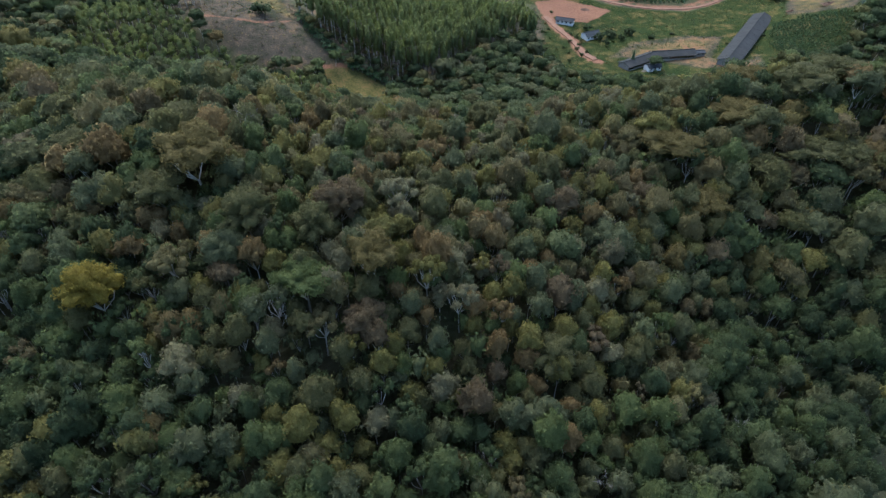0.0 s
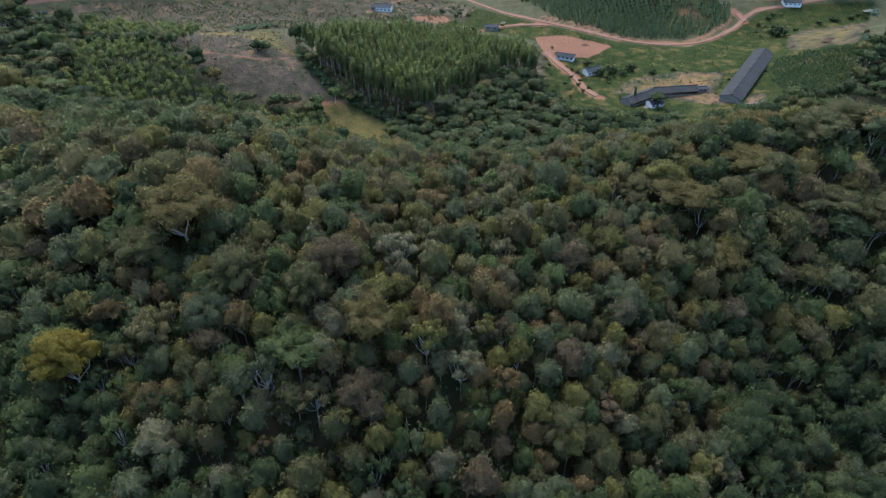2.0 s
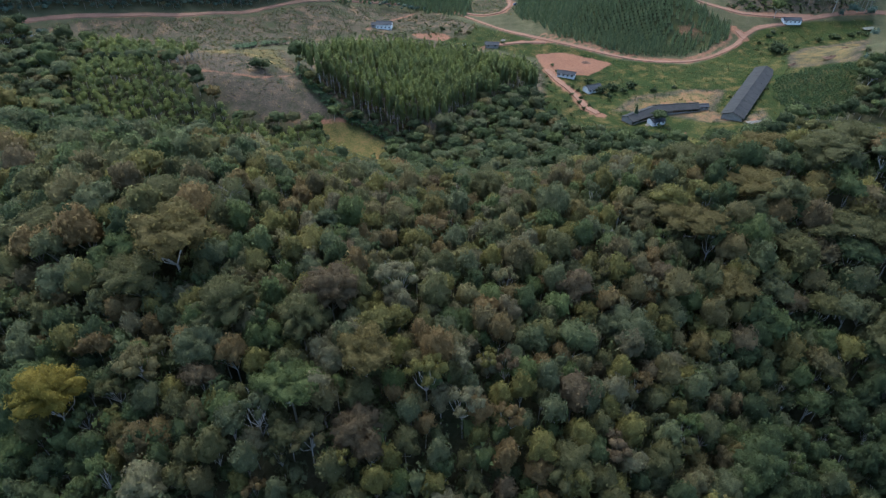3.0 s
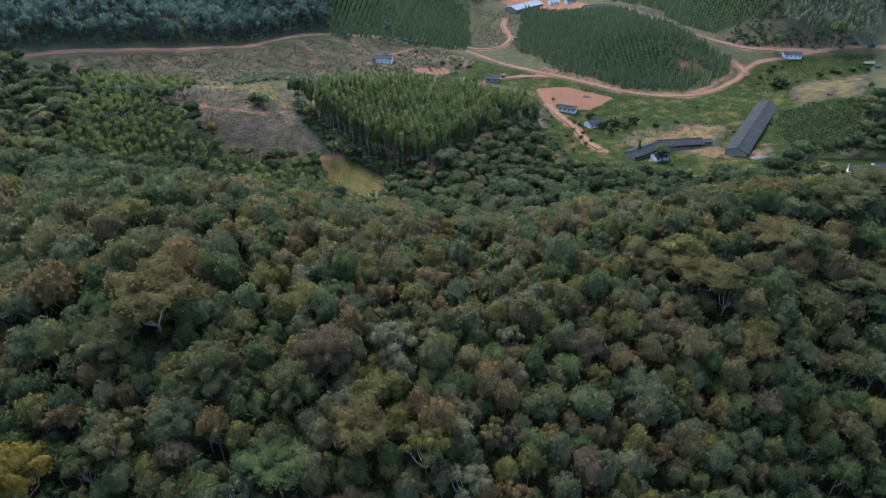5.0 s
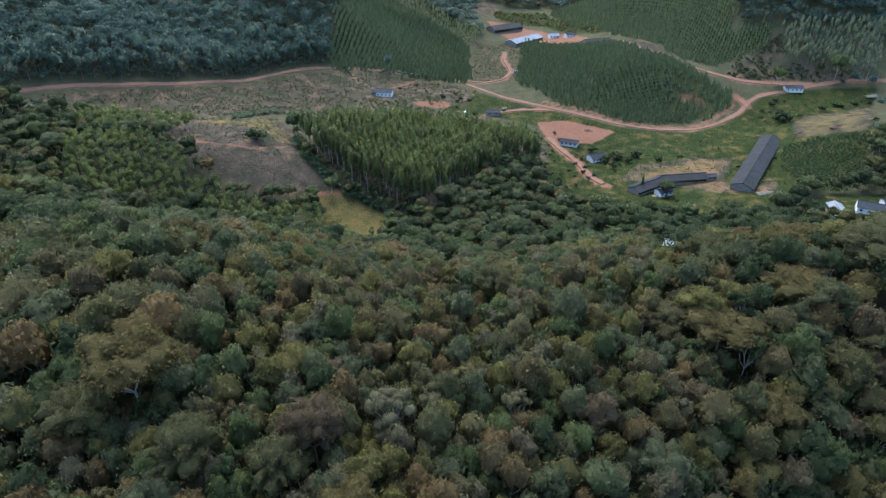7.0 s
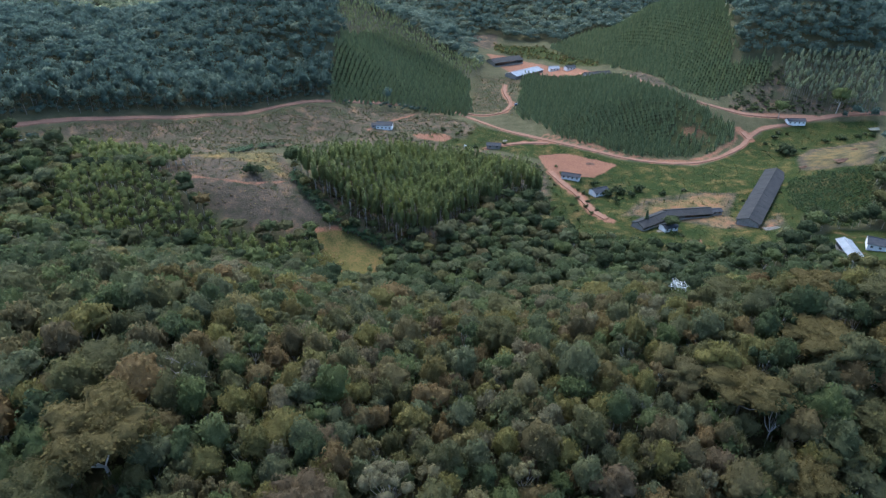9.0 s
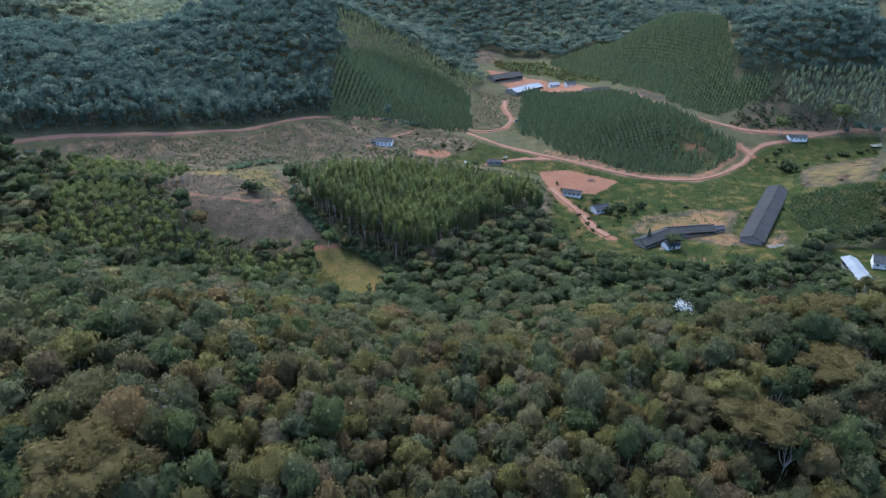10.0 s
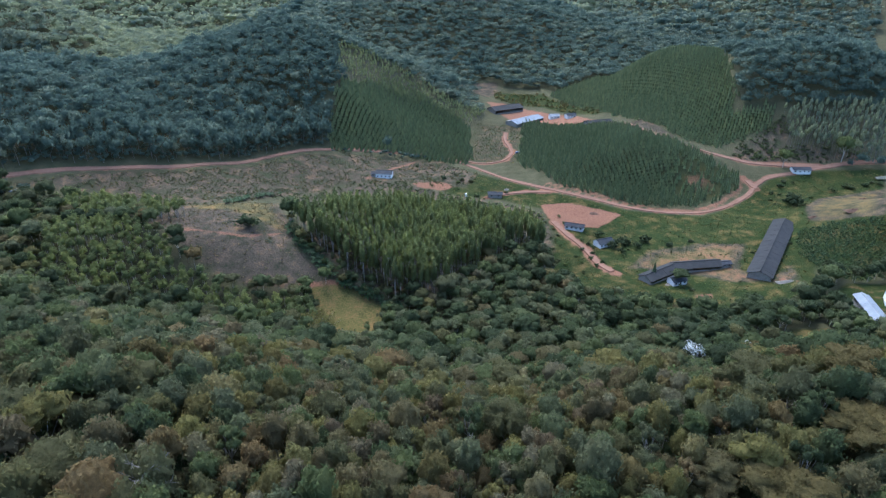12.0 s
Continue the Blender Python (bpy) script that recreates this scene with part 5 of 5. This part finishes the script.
# ---- low growth, joined ----
def low_growth(name, outline, dx, dy, turn, jitter, lo, hi, tone, wide, mat, label, seed_tint=0.08, gaps=-0.15):
    x, y = rows_in(outline, *box_of(outline), dx, dy, turn, jitter)
    keep = np.maximum.reduce([near_line(x, y, t, 7) for t in (VALLEY_ROAD, UPPER_ROAD, HOUSE_TRACK, FARM_TRACK, SHED_TRACK, SIDE_ROAD, FORK)] + [near_line(x, y, t, 4) for t in (CLEARING_TRACK, MEADOW_TRACK, SLOPE_TRACK, WHITE_HOUSE_TRACK)] + [inside(x, y, YARD, 1)]) < 0.4
    keep &= patchy(x, y, 11, 3.0) + 0.6 * patchy(x, y, 3.5, 5.0) > gaps
    keep &= (name == "crop_rows") | (inside(x, y, HAY, 1) < 0.5)
    x, y = x[keep], y[keep]
    k = len(x)
    tufts = [(v, f, np.zeros(len(f), int)) for v, f in (clump(2, 18, 0.2, 0.5) for _ in range(4))]
    s = rng.uniform(lo, hi, k)
    scatter(name, tufts, rng.integers(0, 4, k), x, y, land(x, y) - 0.15, s * wide, rng.uniform(0, 6, k), np.clip(rng.normal(tone, seed_tint, k), 0, 0.94), [mat], label, "vegetation", s)


low_growth("crop_rows", CROP, 1.6, 2.1, 20, 0.4, 1.3, 2.0, 0.45, 0.75, leaf_banana, "rows of leafy green crop on the slope", 0.08, -2)
low_growth("scrub", LOWER_SLOPE, 1.8, 1.8, 15, 0.9, 0.3, 1.2, 0.32, 1.2, leaf_broad, "grey-green scrub on the cleared slope", 0.15)
low_growth("scrub", STAND_BACK, 2.4, 2.4, 15, 1.3, 0.5, 1.8, 0.2, 1.2, leaf_broad, "green scrub behind the tall stand", 0.12)
low_growth("scrub", SCRUB, 2.8, 2.8, 10, 1.0, 0.6, 1.4, 0.3, 1.0, leaf_broad, "grey-green scrub beside the planted knoll", 0.1)
low_growth("low_shrubs", VALLEY_GRASS, 2.6, 2.6, 33, 1.8, 0.25, 0.9, 0.34, 1.2, leaf_broad, "low green shrubs scattered over the valley floor", 0.12)
low_growth("undergrowth", STAND, 2.2, 2.2, 15, 1.0, 1.6, 3.6, 0.35, 0.8, leaf_broad, "green undergrowth beneath the tall planted trees")
low_growth("scrub", CLEARING, 2.0, 2.0, 33, 1.3, 0.15, 0.75, 0.62, 1.5, leaf_broad, "dry brushwood and weeds in the clearing", 0.2)
low_growth("shrubs", SHRUB_FAR, 4.0, 4.0, 33, 1.8, 1.5, 3.2, 0.5, 1.0, leaf_broad, "yellowish shrubs near the distant farm", 0.08)
low_growth("scrub", CREAM_SLOPE, 4.0, 4.0, 20, 1.6, 0.5, 1.4, 0.9, 1.0, leaf_broad, "pale dry scrub beside the upper road", 0.05)
low_growth("scrub", BARE_BANK, 2.4, 2.4, 20, 1.3, 0.8, 2.4, 0.15, 1.3, leaf_broad, "dark scrub on the bank above the road", 0.1)


# ---- heaps and small things ----
def heap(name, x, y, w, l, h, turn, mat, label, category, seed):
    """An uneven heap of loose stuff."""
    bm = bmesh.new()
    bmesh.ops.create_grid(bm, x_segments=14, y_segments=14, size=1)
    for v in bm.verts:
        r = math.hypot(v.co.x, v.co.y)
        n = noise.noise((v.co.x * 3, v.co.y * 3, seed))
        v.co.z = max(0, 1 - r ** 1.5) * (0.6 + 0.8 * abs(n)) - 0.06 * r + 0.1 * noise.noise((v.co.x * 9, v.co.y * 9, seed))
    me = bpy.data.meshes.new(name)
    bm.to_mesh(me)
    bm.free()
    me.materials.append(mat)
    ob = tagged(new(name, me), label, category)
    ob.matrix_basis = pose(x, y, float(land(x, y)) - 0.05, 0, 0, turn) @ Matrix.Diagonal((w / 2, l / 2, h, 1))
    return ob


heap("woodpile", *(230.1, 369.2), 12, 5, 1.4, 10, brush_brown, "long brown pile of cut brushwood on dry grass", "brush pile", 1.0)
heap("woodpile", *(212.3, 375.4), 7, 3, 0.9, 10, brush_brown, "low brown pile of brushwood beside the crop", "brush pile", 2.0)
heap("woodpile", *(262.7, 408.9), 6, 4, 1.0, -20, brush_brown, "small brown heap of brushwood on the hay field", "brush pile", 3.0)
heap("earth_mound", *(91.7, 400.1), 6, 5, 0.8, 0, brush_brown, "dark mound in the middle of the bare yard", "mound", 4.0)
heap("rubble", *(163.2, 306.7), 11, 3, 0.8, 10, rubble_pale, "scattered pale rubble in front of the long shed", "rubble", 5.0)
heap("rubble", *(110.2, 310.5), 12, 4, 0.6, 30, rubble_pale, "pale rubble between the barn and the house", "rubble", 6.0)


def pond():
    bm = bmesh.new()
    vs = [bm.verts.new((x, y, max(float(land(px, py)) for px, py in POND) + 0.25)) for x, y in POND]
    bm.faces.new(vs)
    me = bpy.data.meshes.new("water")
    bm.to_mesh(me)
    bm.free()
    me.materials.append(water_mat)
    tagged(new("water", me), "small grey pond in the grass", "pond", kind="structure")


pond()
heap("rubble", 41.7, 440.2, 4, 3, 1.0, 15, rubble_pale, "small pale heap of stones beside the dirt side road", "rubble", 7.0)
house("hut", -217.6, 341.1, 4, 5, 2.4, 3.2, -30, roof_white, "small white-roofed hut among dark trees above the road", 2, wall_concrete)

paint_blue = plain_material("car_paint_blue", (0.035, 0.060, 0.12), (0.05, 0.08, 0.15), 2.0, 0.35, 0.0, 0.5)
rubber = plain_material("rubber", (0.012, 0.012, 0.012), (0.025, 0.025, 0.025), 4.0, 0.9)
tank_plastic = plain_material("tank_plastic", (0.55, 0.57, 0.58), (0.70, 0.72, 0.72), 2.0, 0.5)


def round_solid(rings, sides=14):
    """A turned shape: rings of (height, radius), closed at both ends."""
    bm = bmesh.new()
    loops = [[bm.verts.new((r * math.cos(2 * math.pi * k / sides), r * math.sin(2 * math.pi * k / sides), z)) for k in range(sides)] for z, r in rings]
    for a, b in zip(loops, loops[1:]):
        for k in range(sides):
            bm.faces.new((a[k], a[(k + 1) % sides], b[(k + 1) % sides], b[k]))
    bm.faces.new(list(reversed(loops[0])))
    bm.faces.new(loops[-1])
    return bm


def water_tank(x, y):
    base = tagged(new("water_tank"), "white plastic water tank with a domed lid", "water tank")
    base.matrix_basis = pose(x, y, float(land(x, y)) + 0.9)
    piece("tank", round_solid([(0, 0.75), (0.1, 0.8), (1.4, 0.95), (1.5, 0.98)]), tank_plastic, base)
    piece("lid", round_solid([(1.5, 1.02), (1.62, 1.0), (1.78, 0.6), (1.84, 0.15)]), tank_plastic, base)
    piece("stand", solid([((sx * 0.6, sy * 0.6, -0.5), (0.2, 0.2, 1.0)) for sx in (-1, 1) for sy in (-1, 1)] + [((0, 0, -0.05), (1.7, 1.7, 0.1))]), wall_concrete, base, "concrete stand")


def parked_car(x, y, turn):
    """A small hatchback: shaped body, cabin glass, four wheels with rims."""
    base = tagged(new("car"), "small blue car parked beside the farm track", "car")
    base.matrix_basis = pose(x, y, float(land(x, y)) + 0.05, 0, 0, turn)
    piece("body", prism([(-1.95, 0.35), (1.95, 0.35), (2.0, 0.6), (1.9, 0.85), (0.95, 0.98), (-1.75, 1.0), (-1.98, 0.8), (-2.0, 0.5)], -0.82, 0.82), paint_blue, base)
    piece("cabin", prism([(0.95, 0.98), (0.3, 1.4), (-1.35, 1.42), (-1.75, 1.0)], -0.7, 0.7), glass_dark, base, "dark glazed cabin")
    piece("roof", prism([(0.32, 1.4), (0.25, 1.46), (-1.3, 1.48), (-1.37, 1.42)], -0.72, 0.72), paint_blue, base)
    for sx in (-1.25, 1.25):
        for side in (-1, 1):
            wheel = piece("wheel", round_solid([(-0.1, 0.27), (-0.08, 0.31), (0.08, 0.31), (0.1, 0.27)], 12), rubber, base)
            wheel.matrix_basis = pose(sx, side * 0.8, 0.31, 90)
            piece("rim", round_solid([(-0.11, 0.17), (0.11, 0.17)], 10), wall_concrete, wheel)


water_tank(14.1, 427.6)
parked_car(57.6, 519.6, 20)
